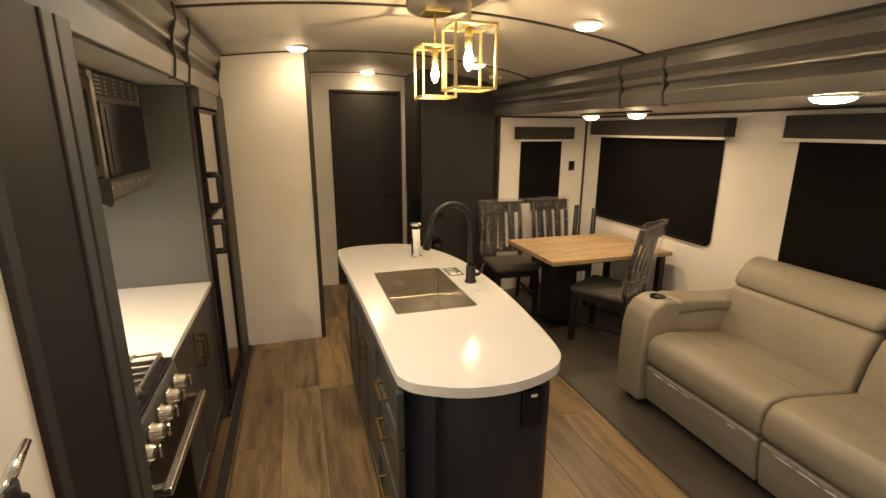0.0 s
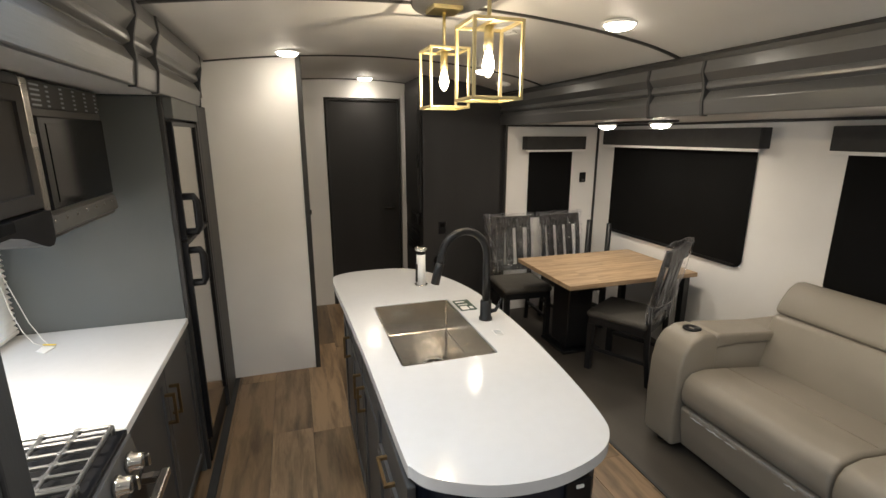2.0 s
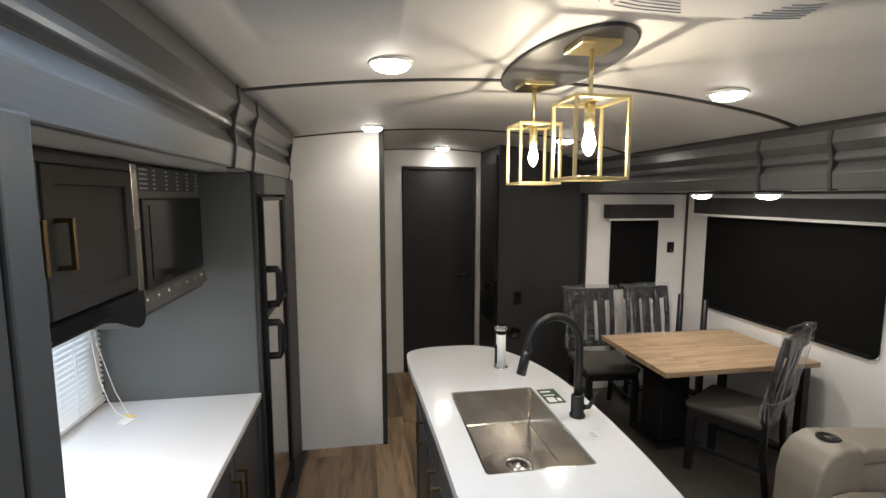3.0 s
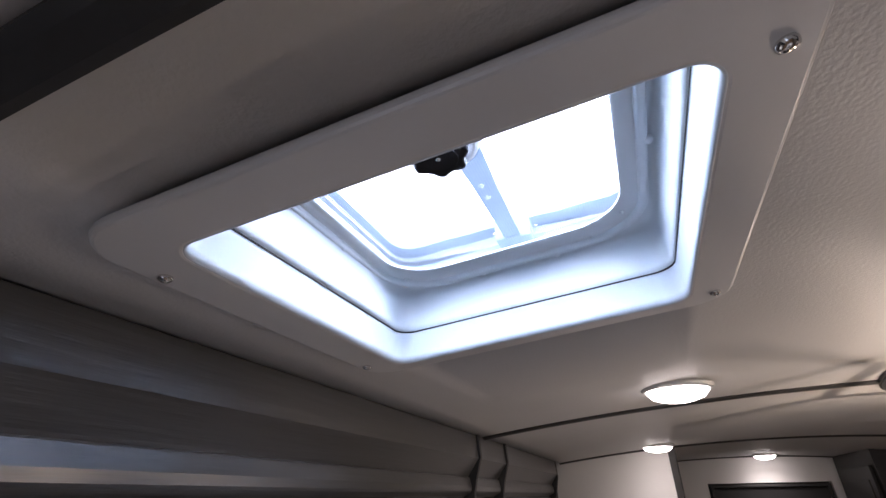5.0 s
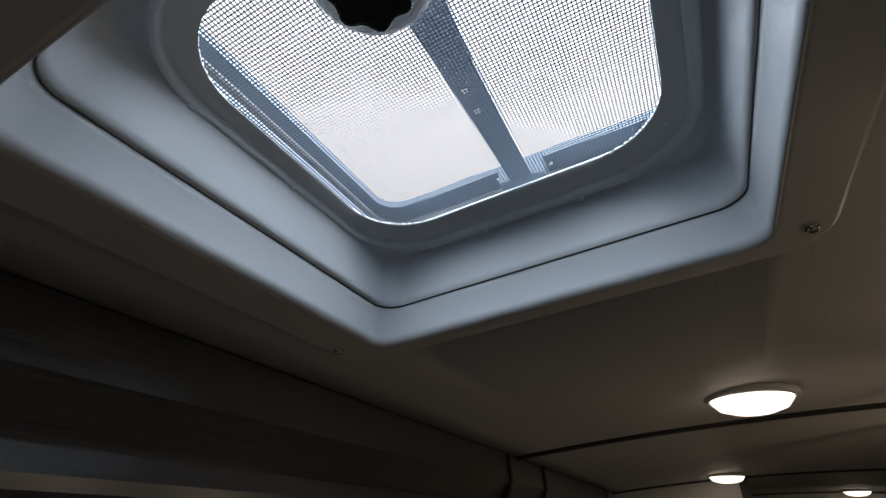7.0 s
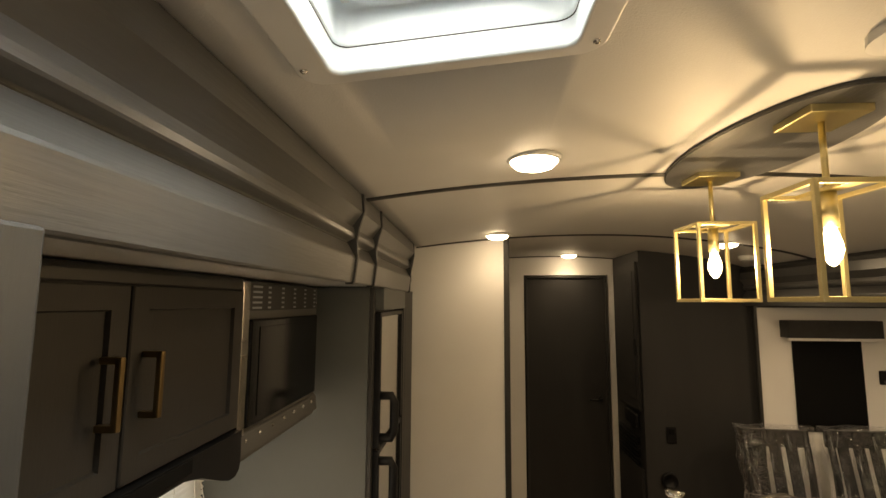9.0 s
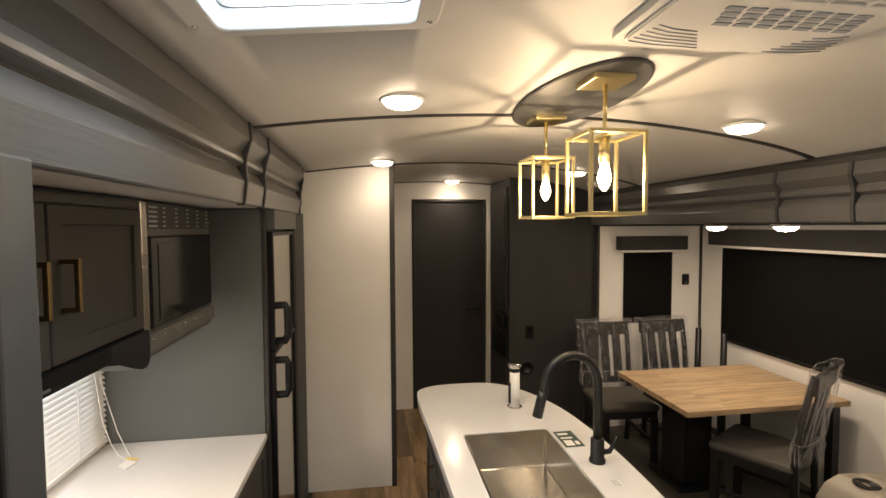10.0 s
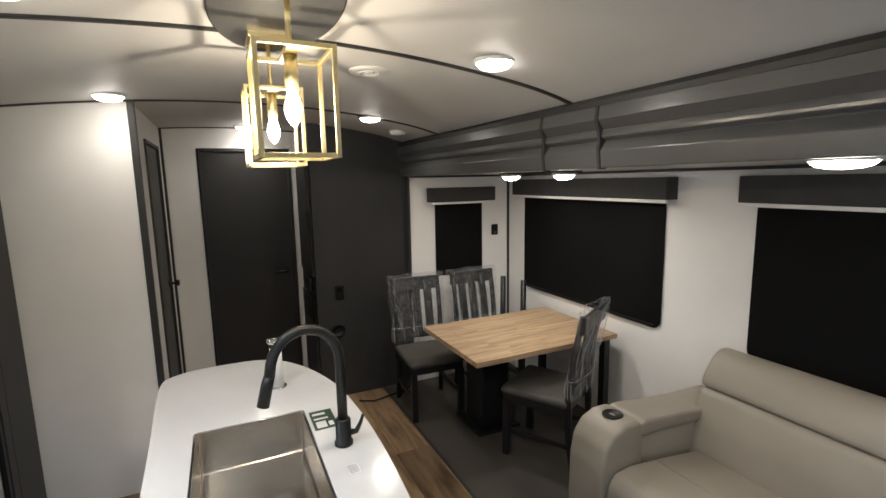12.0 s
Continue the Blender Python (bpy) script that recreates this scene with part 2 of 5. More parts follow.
def film_mat(name, through_share, gloss, rough, bump_scale):
    """Crumpled clear film: nearly all light passes, and its folds throw sharp highlights."""
    m = bpy.data.materials.new(name)
    m.use_nodes = True
    n, l = m.node_tree.nodes, m.node_tree.links
    n.remove(n["Principled BSDF"])
    tr, gl, add = n.new("ShaderNodeBsdfTransparent"), n.new("ShaderNodeBsdfGlossy"), n.new("ShaderNodeAddShader")
    tr.inputs["Color"].default_value = (through_share, through_share, through_share * 1.01, 1)
    gl.inputs["Color"].default_value, gl.inputs["Roughness"].default_value = (gloss, gloss, gloss * 1.03, 1), rough
    nz, bp = n.new("ShaderNodeTexNoise"), n.new("ShaderNodeBump")
    nz.inputs["Scale"].default_value, nz.inputs["Detail"].default_value, nz.inputs["Distortion"].default_value = bump_scale, 3, 1.2
    bp.inputs["Strength"].default_value, bp.inputs["Distance"].default_value = 1.0, 0.05
    l.new(nz.outputs["Fac"], bp.inputs["Height"])
    l.new(bp.outputs["Normal"], gl.inputs["Normal"])
    l.new(tr.outputs[0], add.inputs[0])
    l.new(gl.outputs[0], add.inputs[1])
    l.new(add.outputs[0], n["Material Output"].inputs["Surface"])
    return m


FILM = film_mat("clear_wrap", 0.86, 0.14, 0.05, 7.0)
DARKFILM = clear_mat("pedestal_film", (0.05, 0.05, 0.05), 0.86, 0.10, 0.0, 0.9, 20.0)
STRIP = clear_mat("footrest_film", (0.42, 0.42, 0.42), 0.66, 0.07)
# Pale film for folds and hem, with their glints put into the colour.
FOLDGLINT = clear_mat("film_crease_glint", (0.80, 0.82, 0.85), 0.52, 0.08)
# Almost opaque white, a painted highlight for the footrest film.
RIDGEGLINT = clear_mat("film_ridge_glint", (0.85, 0.86, 0.88), 0.12, 0.10)
HOUSING = clear_mat("frosted_housing", (0.72, 0.73, 0.74), 0.0, 0.4, 0.45)
LID = clear_mat("white_acrylic_lid", (0.95, 0.96, 0.98), 0.8, 0.3, 0.9)
SKYGLOW = glow_mat("overcast_backdrop", (0.97, 0.99, 1.0), 9.5)
BLINDM = clear_mat("white_blind_slat", (0.86, 0.86, 0.85), 0.0, 0.4, 0.05)
GLASS = clear_mat("window_glass", (0.8, 0.85, 0.88), 0.9, 0.03)
GREEN = mat("dark_green_print", (0.015, 0.04, 0.025), 0.5)
RED = mat("red_print", (0.4, 0.05, 0.04), 0.5)
YELLOW = mat("yellow_tag", (0.75, 0.55, 0.08), 0.6)


def screen_mat():
    m = bpy.data.materials.new("insect_screen")
    m.use_nodes = True
    n, l = m.node_tree.nodes, m.node_tree.links
    b = n["Principled BSDF"]
    b.inputs["Base Color"].default_value = (0.35, 0.38, 0.42, 1)
    b.inputs["Roughness"].default_value = 0.6
    tc, ck = n.new("ShaderNodeTexCoord"), n.new("ShaderNodeTexBrick")
    ck.offset = 0.0
    ck.inputs["Scale"].default_value = 1.0
    ck.inputs["Brick Width"].default_value, ck.inputs["Row Height"].default_value = 0.0028, 0.0028
    ck.inputs["Mortar Size"].default_value = 0.00045
    ck.inputs["Mortar Smooth"].default_value = 0.3
    l.new(tc.outputs["Object"], ck.inputs["Vector"])
    tr, mx = n.new("ShaderNodeBsdfTransparent"), n.new("ShaderNodeMixShader")
    l.new(ck.outputs["Fac"], mx.inputs["Fac"])
    l.new(tr.outputs[0], mx.inputs[1])
    l.new(b.outputs[0], mx.inputs[2])
    l.new(mx.outputs[0], n["Material Output"].inputs["Surface"])
    return m


SCREEN = screen_mat()


# ---- building helpers ----
def box(x0, x1, y0, y1, z0, z1, bevel=0.0, bm=None, segs=2):
    """An upright box between limits, with rounded edges, alone or added to bm."""
    one = bmesh.new()
    bmesh.ops.create_cube(one, size=1, matrix=Matrix.Translation(((x0 + x1) / 2, (y0 + y1) / 2, (z0 + z1) / 2)) @ Matrix.Diagonal((x1 - x0, y1 - y0, z1 - z0, 1)))
    if bevel:
        bmesh.ops.bevel(one, geom=list(one.edges), offset=min(bevel, 0.49 * min(x1 - x0, y1 - y0, z1 - z0)), segments=segs, affect="EDGES", profile=0.5)
    return merge(bm, one)


def merge(bm, one):
    if bm is None:
        return one
    me = bpy.data.meshes.new("tmp")
    one.to_mesh(me)
    one.free()
    bm.from_mesh(me)
    bpy.data.meshes.remove(me)
    return bm


def lathe(profile, cx, cy, axis="Z", steps=28, bm=None, cz=0.0):
    """A turned solid from (radius, height) pairs about an axis through (cx, cy, cz)."""
    one = bmesh.new()
    rings = []
    for r, h in profile:
        ring = []
        for k in range(steps):
            a = 2 * math.pi * k / steps
            u, v = max(r, 1e-4) * math.cos(a), max(r, 1e-4) * math.sin(a)
            ring.append(one.verts.new({"Z": (cx + u, cy + v, cz + h), "X": (cx + h, cy + u, cz + v), "Y": (cx + v, cy + h, cz + u)}[axis]))
        rings.append(ring)
    for a, b in zip(rings, rings[1:]):
        for k in range(steps):
            one.faces.new((a[k], a[(k + 1) % steps], b[(k + 1) % steps], b[k]))
    one.faces.new(list(reversed(rings[0])))
    one.faces.new(rings[-1])
    bmesh.ops.recalc_face_normals(one, faces=list(one.faces))
    for f in one.faces:
        f.smooth = len(f.verts) == 4
    return merge(bm, one)


def tube(points, radius, steps=12, bm=None):
    """A round rod along a line of points; radius may be one number or one a point."""
    one = bmesh.new()
    pts = [Vector(p) for p in points]
    rings = []
    side = None
    for i, p in enumerate(pts):
        d = (pts[min(i + 1, len(pts) - 1)] - pts[max(i - 1, 0)]).normalized()
        if side is None:
            side = d.orthogonal().normalized()
        side = (side - d * side.dot(d)).normalized()
        up = d.cross(side)
        r = radius[i] if isinstance(radius, (list, tuple)) else radius
        rings.append([one.verts.new(p + r * (math.cos(2 * math.pi * k / steps) * side + math.sin(2 * math.pi * k / steps) * up)) for k in range(steps)])
    for a, b in zip(rings, rings[1:]):
        for k in range(steps):
            one.faces.new((a[k], a[(k + 1) % steps], b[(k + 1) % steps], b[k])).smooth = True
    one.faces.new(list(reversed(rings[0])))
    one.faces.new(rings[-1])
    bmesh.ops.recalc_face_normals(one, faces=list(one.faces))
    return merge(bm, one)


def prism(outline, axis, a, b, bevel=0.0, bm=None):
    """A solid from a closed outline of pairs, drawn out along an axis from a to b. Pairs are (x, y) for Z, (x, z) for Y, (y, z) for X."""
    one = bmesh.new()
    put = {"Z": lambda u, v, w: (u, v, w), "Y": lambda u, v, w: (u, w, v), "X": lambda u, v, w: (w, u, v)}[axis]
    lo = [one.verts.new(put(u, v, a)) for u, v in outline]
    hi = [one.verts.new(put(u, v, b)) for u, v in outline]
    one.faces.new(list(reversed(lo)))
    one.faces.new(hi)
    for i in range(len(lo)):
        j = (i + 1) % len(lo)
        one.faces.new((lo[i], lo[j], hi[j], hi[i]))
    bmesh.ops.recalc_face_normals(one, faces=list(one.faces))
    if bevel:
        bmesh.ops.bevel(one, geom=list(one.edges), offset=bevel, segments=2, affect="EDGES")
    return merge(bm, one)


def rounded(x0, x1, y0, y1, r, n=6):
    """Outline of a rectangle with round corners."""
    out = []
    for cx, cy, a0 in ((x1 - r, y1 - r, 0), (x0 + r, y1 - r, 90), (x0 + r, y0 + r, 180), (x1 - r, y0 + r, 270)):
        for k in range(n + 1):
            a = radians(a0 + 90 * k / n)
            out.append((cx + r * math.cos(a), cy + r * math.sin(a)))
    return out


def mesh_of(name, bm, material):
    me = bpy.data.meshes.new(name)
    bm.to_mesh(me)
    bm.free()
    me.materials.append(material)
    return me


def root_of(ob):
    while ob.parent:
        ob = ob.parent
    return ob


def part(name, bm, material, parent, label="", smooth=False):
    """One mesh under a thing or a part; the bmesh is given in the world's metres."""
    base = root_of(parent)
    bmesh.ops.translate(bm, verts=list(bm.verts), vec=-Vector(base["base"]))
    if smooth:
        for f in bm.faces:
            f.smooth = True
    ob = new(name, mesh_of(name, bm, material))
    ob.parent = parent
    if label:
        ob["label"] = label
    return ob


def thing(name, base, label, category, group=""):
    ob = new(name)
    ob.empty_display_size = 0.1
    ob.location = base
    ob["base"] = tuple(float(v) for v in base)
    return tagged(ob, label, category, group)


def solid(name, bm, material, label, category="", kind="structure", smooth=False):
    """A piece of the setting, or a thing of one mesh."""
    if smooth:
        for f in bm.faces:
            f.smooth = True
    return tagged(new(name, mesh_of(name, bm, material)), label, category, "", kind)


def round_off(ob, width=0.004, segs=2):
    b = ob.modifiers.new("bevel", "BEVEL")
    b.width, b.segments, b.limit_method, b.angle_limit = width, segs, "ANGLE", radians(40)
    return ob


# ---- structure ----
YB, YE = -1.3, 5.13          # rear and end wall
XL, XR = -0.28, 2.02         # faces of the two slide fascias
SLX, SRX = -1.03, 3.06       # outer walls of the two slides
VX0, VX1, VY0, VY1 = -0.131, 0.243, 1.208, 1.579   # roof vent opening


def arch(x):
    return 2.222 - (0.064 if x < 0.8 else 0.087) * (x - 0.8) ** 2 - 0.20 * max(0.0, x - 1.8) ** 2


def ceiling_mesh():
    bm = bmesh.new()
    xs = sorted(set([XL + (2.13 - XL) * k / 40 for k in range(41)] + [VX0, VX1]))
    ys = [YB, -0.6, 0.2, VY0, VY1, 2.0, 2.6, 3.2, 3.8, 4.5, YE + 0.1]
    grid = [[bm.verts.new((x, y, arch(x))) for y in ys] for x in xs]
    for i in range(len(xs) - 1):
        for j in range(len(ys) - 1):
            mx, my = (xs[i] + xs[i + 1]) / 2, (ys[j] + ys[j + 1]) / 2
            if VX0 < mx < VX1 and VY0 < my < VY1:
                continue
            bm.faces.new((grid[i][j], grid[i][j + 1], grid[i + 1][j + 1], grid[i + 1][j])).smooth = True
    for v in [v for v in bm.verts if not v.link_faces]:
        bm.verts.remove(v)
    return bm


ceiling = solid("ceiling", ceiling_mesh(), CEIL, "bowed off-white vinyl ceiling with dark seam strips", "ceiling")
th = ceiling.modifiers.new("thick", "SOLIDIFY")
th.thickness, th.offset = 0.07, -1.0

for y in (1.068, 2.41, 3.768, YE - 0.016):
    bm = bmesh.new()
    n = 36
    rows = []
    for k in range(n + 1):
        x = XL + (2.06 - XL) * k / n
        z = arch(x)
        rows.append([bm.verts.new((x, y + dy, z + dz)) for dy, dz in ((-0.015, 0.01), (-0.015, -0.004), (-0.008, -0.007), (0.008, -0.007), (0.015, -0.004), (0.015, 0.01))])
    for a, b in zip(rows, rows[1:]):
        for k in range(5):
            bm.faces.new((a[k], a[k + 1], b[k + 1], b[k]))
    bmesh.ops.recalc_face_normals(bm, faces=list(bm.faces))
    solid("trim", bm, DARKTRIM, "dark brown strip over a ceiling seam", "trim")

# floors
solid("floor", box(-1.1, 1.82, YB, YE + 0.1, -0.06, -0.008), FLOORSUB, "dark joints under the oak plank floor", "floor")
slide_floor = solid("slide_floor", box(1.823, SRX + 0.05, YB, 4.50, -0.06, 0.004, 0.003), SLIDEFLOOR, "grey-brown sheet floor of the slide-out", "floor")
solid("trim", box(1.806, 1.824, YB, 4.44, -0.01, 0.006, 0.002), DARKTRIM, "dark edge between plank and sheet floor", "trim")
solid("trim", box(-0.315, -0.272, 1.0, 3.77, -0.02, 0.010, 0.004), SEAL, "black rubber slide-out seal on the floor", "seal")

# main walls
W = 0.06


def wall(name, x0, x1, y0, y1, z0, z1, label="white textured wall panel", material=WALL):
    return solid(name, box(x0, x1, y0, y1, z0, z1), material, label, "wall")


wall("wall_rear", -1.2, 3.2, YB - W, YB, -0.06, 2.35)
# added daylight for an unseen, assumed entry door in the side wall, tipped upward
entry = sky_lamp(XL + 0.045, -0.30, 0.95, 0.68, 1.70, 8.0)
entry.data.color = (0.80, 0.92, 1.0)
entry.matrix_world = pose(XL + 0.045, -0.30, 0.95, 128, 0, -75)
wall("wall_left_rear", XL - W, XL + 0.030, YB, -0.68, -0.06, 2.30)
wall("wall_left_entry_top", XL - W, XL + 0.030, -0.68, 0.08, 1.92, 2.30)
wall("wall_left_entry", XL - W, XL + 0.030, 0.08, 0.868, -0.06, 2.30)
# left slide-out
wall("wall_slide_left_low", SLX - W, SLX, 1.0, 3.78, -0.06, 0.86)
wall("wall_slide_left_high", SLX - W, SLX, 1.0, 3.78, 1.46, 1.93)
wall("wall_slide_left_near", SLX - W, SLX, 1.0, 1.45, 0.86, 1.46)
wall("wall_slide_left_far", SLX - W, SLX, 2.72, 3.78, 0.86, 1.46)
wall("wall_slide_left_end", SLX, XL - 0.02, 3.42, 3.48, -0.06, 1.87, "dark grey slide-out end panel", CHARCOAL)
wall("wall_slide_left_start", SLX, -0.33, 1.18, 1.24, -0.06, 1.87, "grey slide-out end panel", SLATE)
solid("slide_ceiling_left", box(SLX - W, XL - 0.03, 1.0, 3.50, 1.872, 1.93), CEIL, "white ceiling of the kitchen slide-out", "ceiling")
wall("wall_left_upper", XL - 0.10, XL - 0.032, 0.95, YE, 1.93, 2.30, "dark board behind the moulding", DARKTRIM)
# slide jamb boards
solid("trim", box(XL - 0.03, XL + 0.040, 0.868, 0.905, 0, 1.866, 0.004), SEAL, "black rubber seal along the slide-out jamb", "seal")
solid("trim", box(XL - 0.06, XL + 0.030, 0.906, 1.125, 0, 1.866, 0.003), SHADEDJAMB, "dark charcoal jamb board beside the kitchen", "jamb")
solid("trim", box(XL - 0.05, XL + 0.036, 1.127, 1.172, 0, 1.866, 0.004), SLATE, "grey jamb board beside the kitchen", "jamb")
solid("trim", box(XL - 0.05, XL + 0.038, 1.177, 1.240, 0, 1.866, 0.004), SLATE, "grey jamb board beside the kitchen", "jamb")

# bath wall, hall, end wall
bath = wall("wall_bath", -0.40, 0.272, 3.785, 3.845, -0.06, 2.30)
wall("wall_hall_left_near", 0.21, 0.268, 3.845, 4.20, -0.06, 2.30)
wall("wall_hall_left_top", 0.21, 0.268, 4.20, 4.90, 2.04, 2.30)
wall("wall_hall_left_far", 0.21, 0.268, 4.90, YE, -0.06, 2.30)
wall("wall_end_left", 0.15, 0.515, YE, YE + W, -0.06, 2.35)
wall("wall_end_right", 1.248, 2.2, YE, YE + W, -0.06, 2.35)
wall("wall_end_top", 0.515, 1.248, YE, YE + W, 2.055, 2.35)
solid("trim", box(0.258, 0.292, 3.770, 3.800, 0, 2.21, 0.004), DARKTRIM, "dark corner strip on the white wall", "trim")
solid("trim", box(-0.40, -0.362, 3.765, 3.79, 0, 1.872, 0.004), CHARCOAL, "dark strip beside the refrigerator", "trim")
solid("trim", box(-0.40, -0.30, 3.485, 3.765, 0, 1.872, 0.004), CHARCOAL, "dark filler board beside the refrigerator", "trim")
solid("trim", box(0.27, 0.288, YE - 0.018, YE - 0.001, 0, 2.2, 0.003), DARKTRIM, "dark strip in the hall corner", "trim")
# Unseen panels added to stop outside light leaking round the two doors.
wall("light_stop_bedroom", -0.6, 2.2, 5.22, 5.28, -0.06, 2.35, "added unseen dark panel keeping outside light off the door gaps", CHARCOAL)
wall("light_stop_bath_outer", -0.62, -0.56, 3.49, 5.22, -0.06, 2.35)
wall("light_stop_bath_back", -0.56, -0.36, 3.79, 3.85, -0.06, 2.35)

# right side: wardrobe wall and slide-out
wall("wall_slide_right_end", 2.085, SRX + W, 4.435, 4.495, -0.06, 1.80)
wall("wall_right_upper", XR + 0.035, XR + 0.10, YB, YE, 1.86, 2.35, "dark board behind the moulding", DARKTRIM)
wall("wall_right_behind", 2.10, 2.16, 4.5, YE, -0.06, 2.35, "hidden side wall behind the wardrobe", CHARCOAL)
W1Y0, W1Y1, W1Z0, W1Z1 = 2.735, 4.14, 0.83, 1.66
W2Y0, W2Y1, W2Z0 = 0.75, 2.185, 0.83
for nm, y0, y1, z0, z1 in (("wall_slide_right_a", W1Y1, 4.495, -0.06, 1.80), ("wall_slide_right_b", W2Y1, W1Y0, -0.06, 1.80), ("wall_slide_right_c", YB, W2Y0, -0.06, 1.80),
                           ("wall_slide_right_d", W1Y0, W1Y1, -0.06, W1Z0), ("wall_slide_right_e", W2Y0, W2Y1, -0.06, W2Z0),
                           ("wall_slide_right_f", W1Y0, W1Y1, W1Z1, 1.80), ("wall_slide_right_g", W2Y0, W2Y1, W1Z1, 1.80)):
    wall(nm, SRX, SRX + W, y0, y1, z0, z1)
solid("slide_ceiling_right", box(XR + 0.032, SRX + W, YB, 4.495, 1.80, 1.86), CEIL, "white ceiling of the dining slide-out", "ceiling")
solid("trim", box(2.06, 2.082, 4.405, 4.435, 0, 1.80, 0.003), DARKTRIM, "dark upright strip beside the end wall", "trim")
solid("trim", box(SRX - 0.012, SRX + 0.001, 4.41, 4.434, 0, 1.80, 0.003), DARKTRIM, "dark strip in the slide-out corner", "trim")
solid("trim", box(2.085, SRX, 4.418, 4.434, 1.782, 1.799, 0.003), DARKTRIM, "dark strip under the slide-out ceiling", "trim")
solid("trim", box(SRX - 0.016, SRX - 0.001, YB, 4.41, 1.782, 1.799, 0.003), DARKTRIM, "dark strip under the slide-out ceiling", "trim")


# fascia mouldings, with caps
def moulding_outline(side, x, z0, z1):
    h = z1 - z0
    pts = [(0.035, 0), (-0.018, 0), (-0.0205, 0.004), (-0.0205, 0.265 * h), (-0.0185, 0.285 * h), (0.010, 0.435 * h), (0.014, 0.442 * h), (0.012, 0.460 * h), (-0.006, 0.492 * h), (-0.0085, 0.505 * h),
           (-0.0080, 0.545 * h), (-0.0005, 0.618 * h), (0.004, 0.626 * h), (0.002, 0.642 * h), (-0.020, 0.772 * h), (-0.0225, 0.785 * h), (-0.0215, 0.800 * h), (-0.009, h), (0.035, h)]
    return [(x + side * (u if u > 0.03 else u + lean_in(side) * (1 - v / h)), z0 + v) for u, v in pts]


def lean_in(side):
    """How far the foot of a moulding stands back behind its head."""
    return 0.034 if side < 0 else 0.027


def fascia(side, x, z0, z1, ya, yb, caps, label):
    f = thing("fascia", (x, (ya + yb) / 2, z0), label, "moulding")
    cuts = [ya] + [c for c in caps] + [yb]
    for a, b in zip(cuts, cuts[1:]):
        part("moulding", prism(moulding_outline(side, x, z0, z1), "Y", a, b), FASCIA, f)
    for c in caps:
        h = z1 - z0
        out = [(x + side * (u if u > 0.03 else u + lean_in(side) * (1 - max(v, 0) / h)), z0 + v) for u, v in ((0.035, -0.005), (-0.024, -0.005), (-0.0275, 0.003), (-0.0275, 0.28 * h), (-0.017, 0.46 * h), (-0.0185, 0.60 * h), (-0.0275, 0.80 * h), (-0.016, h + 0.001), (0.035, h + 0.002))]
        part("joint_cap", prism(out, "Y", c - 0.008, c + 0.008, 0.001), SLATE, f, "dark joint cap")
    return f


fl = fascia(-1, XL, 1.868, 2.147, YB + 0.01, 3.55, (2.336, 2.62), "grey grained moulding over the kitchen slide-out")
part("end_cap", prism([(XL - 0.035, 1.862), (XL - 0.008, 1.862), (XL - 0.004, 1.97), (XL + 0.016, 2.075), (XL + 0.012, 2.145), (XL - 0.035, 2.145)], "Y", 3.55, 3.572, 0.002), SLATE, fl, "dark end cap")
fr = fascia(1, XR, 1.795, 2.03, YB + 0.01, 4.455, (2.208, 2.557), "grey grained moulding over the dining slide-out")
fl["kind"] = fr["kind"] = "structure"
solid("trim", prism([(XR - 0.010, 2.031), (XR + 0.034, 2.031), (XR + 0.034, 2.078), (XR - 0.010, 2.052)], "Y", YB, 4.455), DARKTRIM, "dark strip between moulding and ceiling", "trim")


# ---- doors ----
def lever(parent, x, y, z, out, along, material=MATTEBLACK):
    """Lever handle: rose and arm; out and along are unit steps in the plan."""
    ox, oy = out
    ax, ay = along
    h = part("door_handle", tube([(x, y, z), (x + 0.012 * ox, y + 0.012 * oy, z)], 0.026, 20), material, parent, "black lever handle")
    part("lever", tube([(x + 0.01 * ox, y + 0.01 * oy, z), (x + 0.045 * ox, y + 0.045 * oy, z), (x + 0.050 * ox + 0.015 * ax, y + 0.050 * oy + 0.015 * ay, z), (x + 0.050 * ox + 0.11 * ax, y + 0.050 * oy + 0.11 * ay, z)], [0.010, 0.010, 0.010, 0.008], 12), material, h)


door_1 = thing("door_1", (0.88, YE, 0), "closed charcoal bedroom door with black lever", "door")
door_1["kind"] = "structure"
part("door_leaf", box(0.545, 1.218, YE + 0.006, YE + 0.04, 0.012, 2.026, 0.003), CHARCOAL, door_1)
for nm, a in (("jamb", (0.527, 0.545, YE - 0.012, YE + 0.05, 0, 2.045)), ("jamb", (1.218, 1.236, YE - 0.012, YE + 0.05, 0, 2.045)), ("head", (0.545, 1.218, YE - 0.012, YE + 0.05, 2.028, 2.045))):
    part(nm, box(*a, 0.003), DARKTRIM, door_1)
lever(door_1, 1.16, YE + 0.006, 0.985, (0, -1), (-1, 0))

door_2 = thing("door_2", (0.27, 4.55, 0), "closed grey bathroom door with black knob", "door")
door_2["kind"] = "structure"
part("door_leaf", box(0.235, 0.262, 4.225, 4.875, 0.012, 2.02, 0.003), SLATE, door_2)
for a in ((0.225, 0.280, 4.200, 4.224, 0, 2.045), (0.225, 0.280, 4.876, 4.900, 0, 2.045)):
    part("jamb", box(*a, 0.003), DARKTRIM, door_2)
part("head", box(0.225, 0.280, 4.224, 4.876, 2.022, 2.045, 0.003), DARKTRIM, door_2)
part("hinge", box(0.262, 0.270, 4.228, 4.24, 1.50, 1.60, 0.002), MATTEBLACK, door_2)
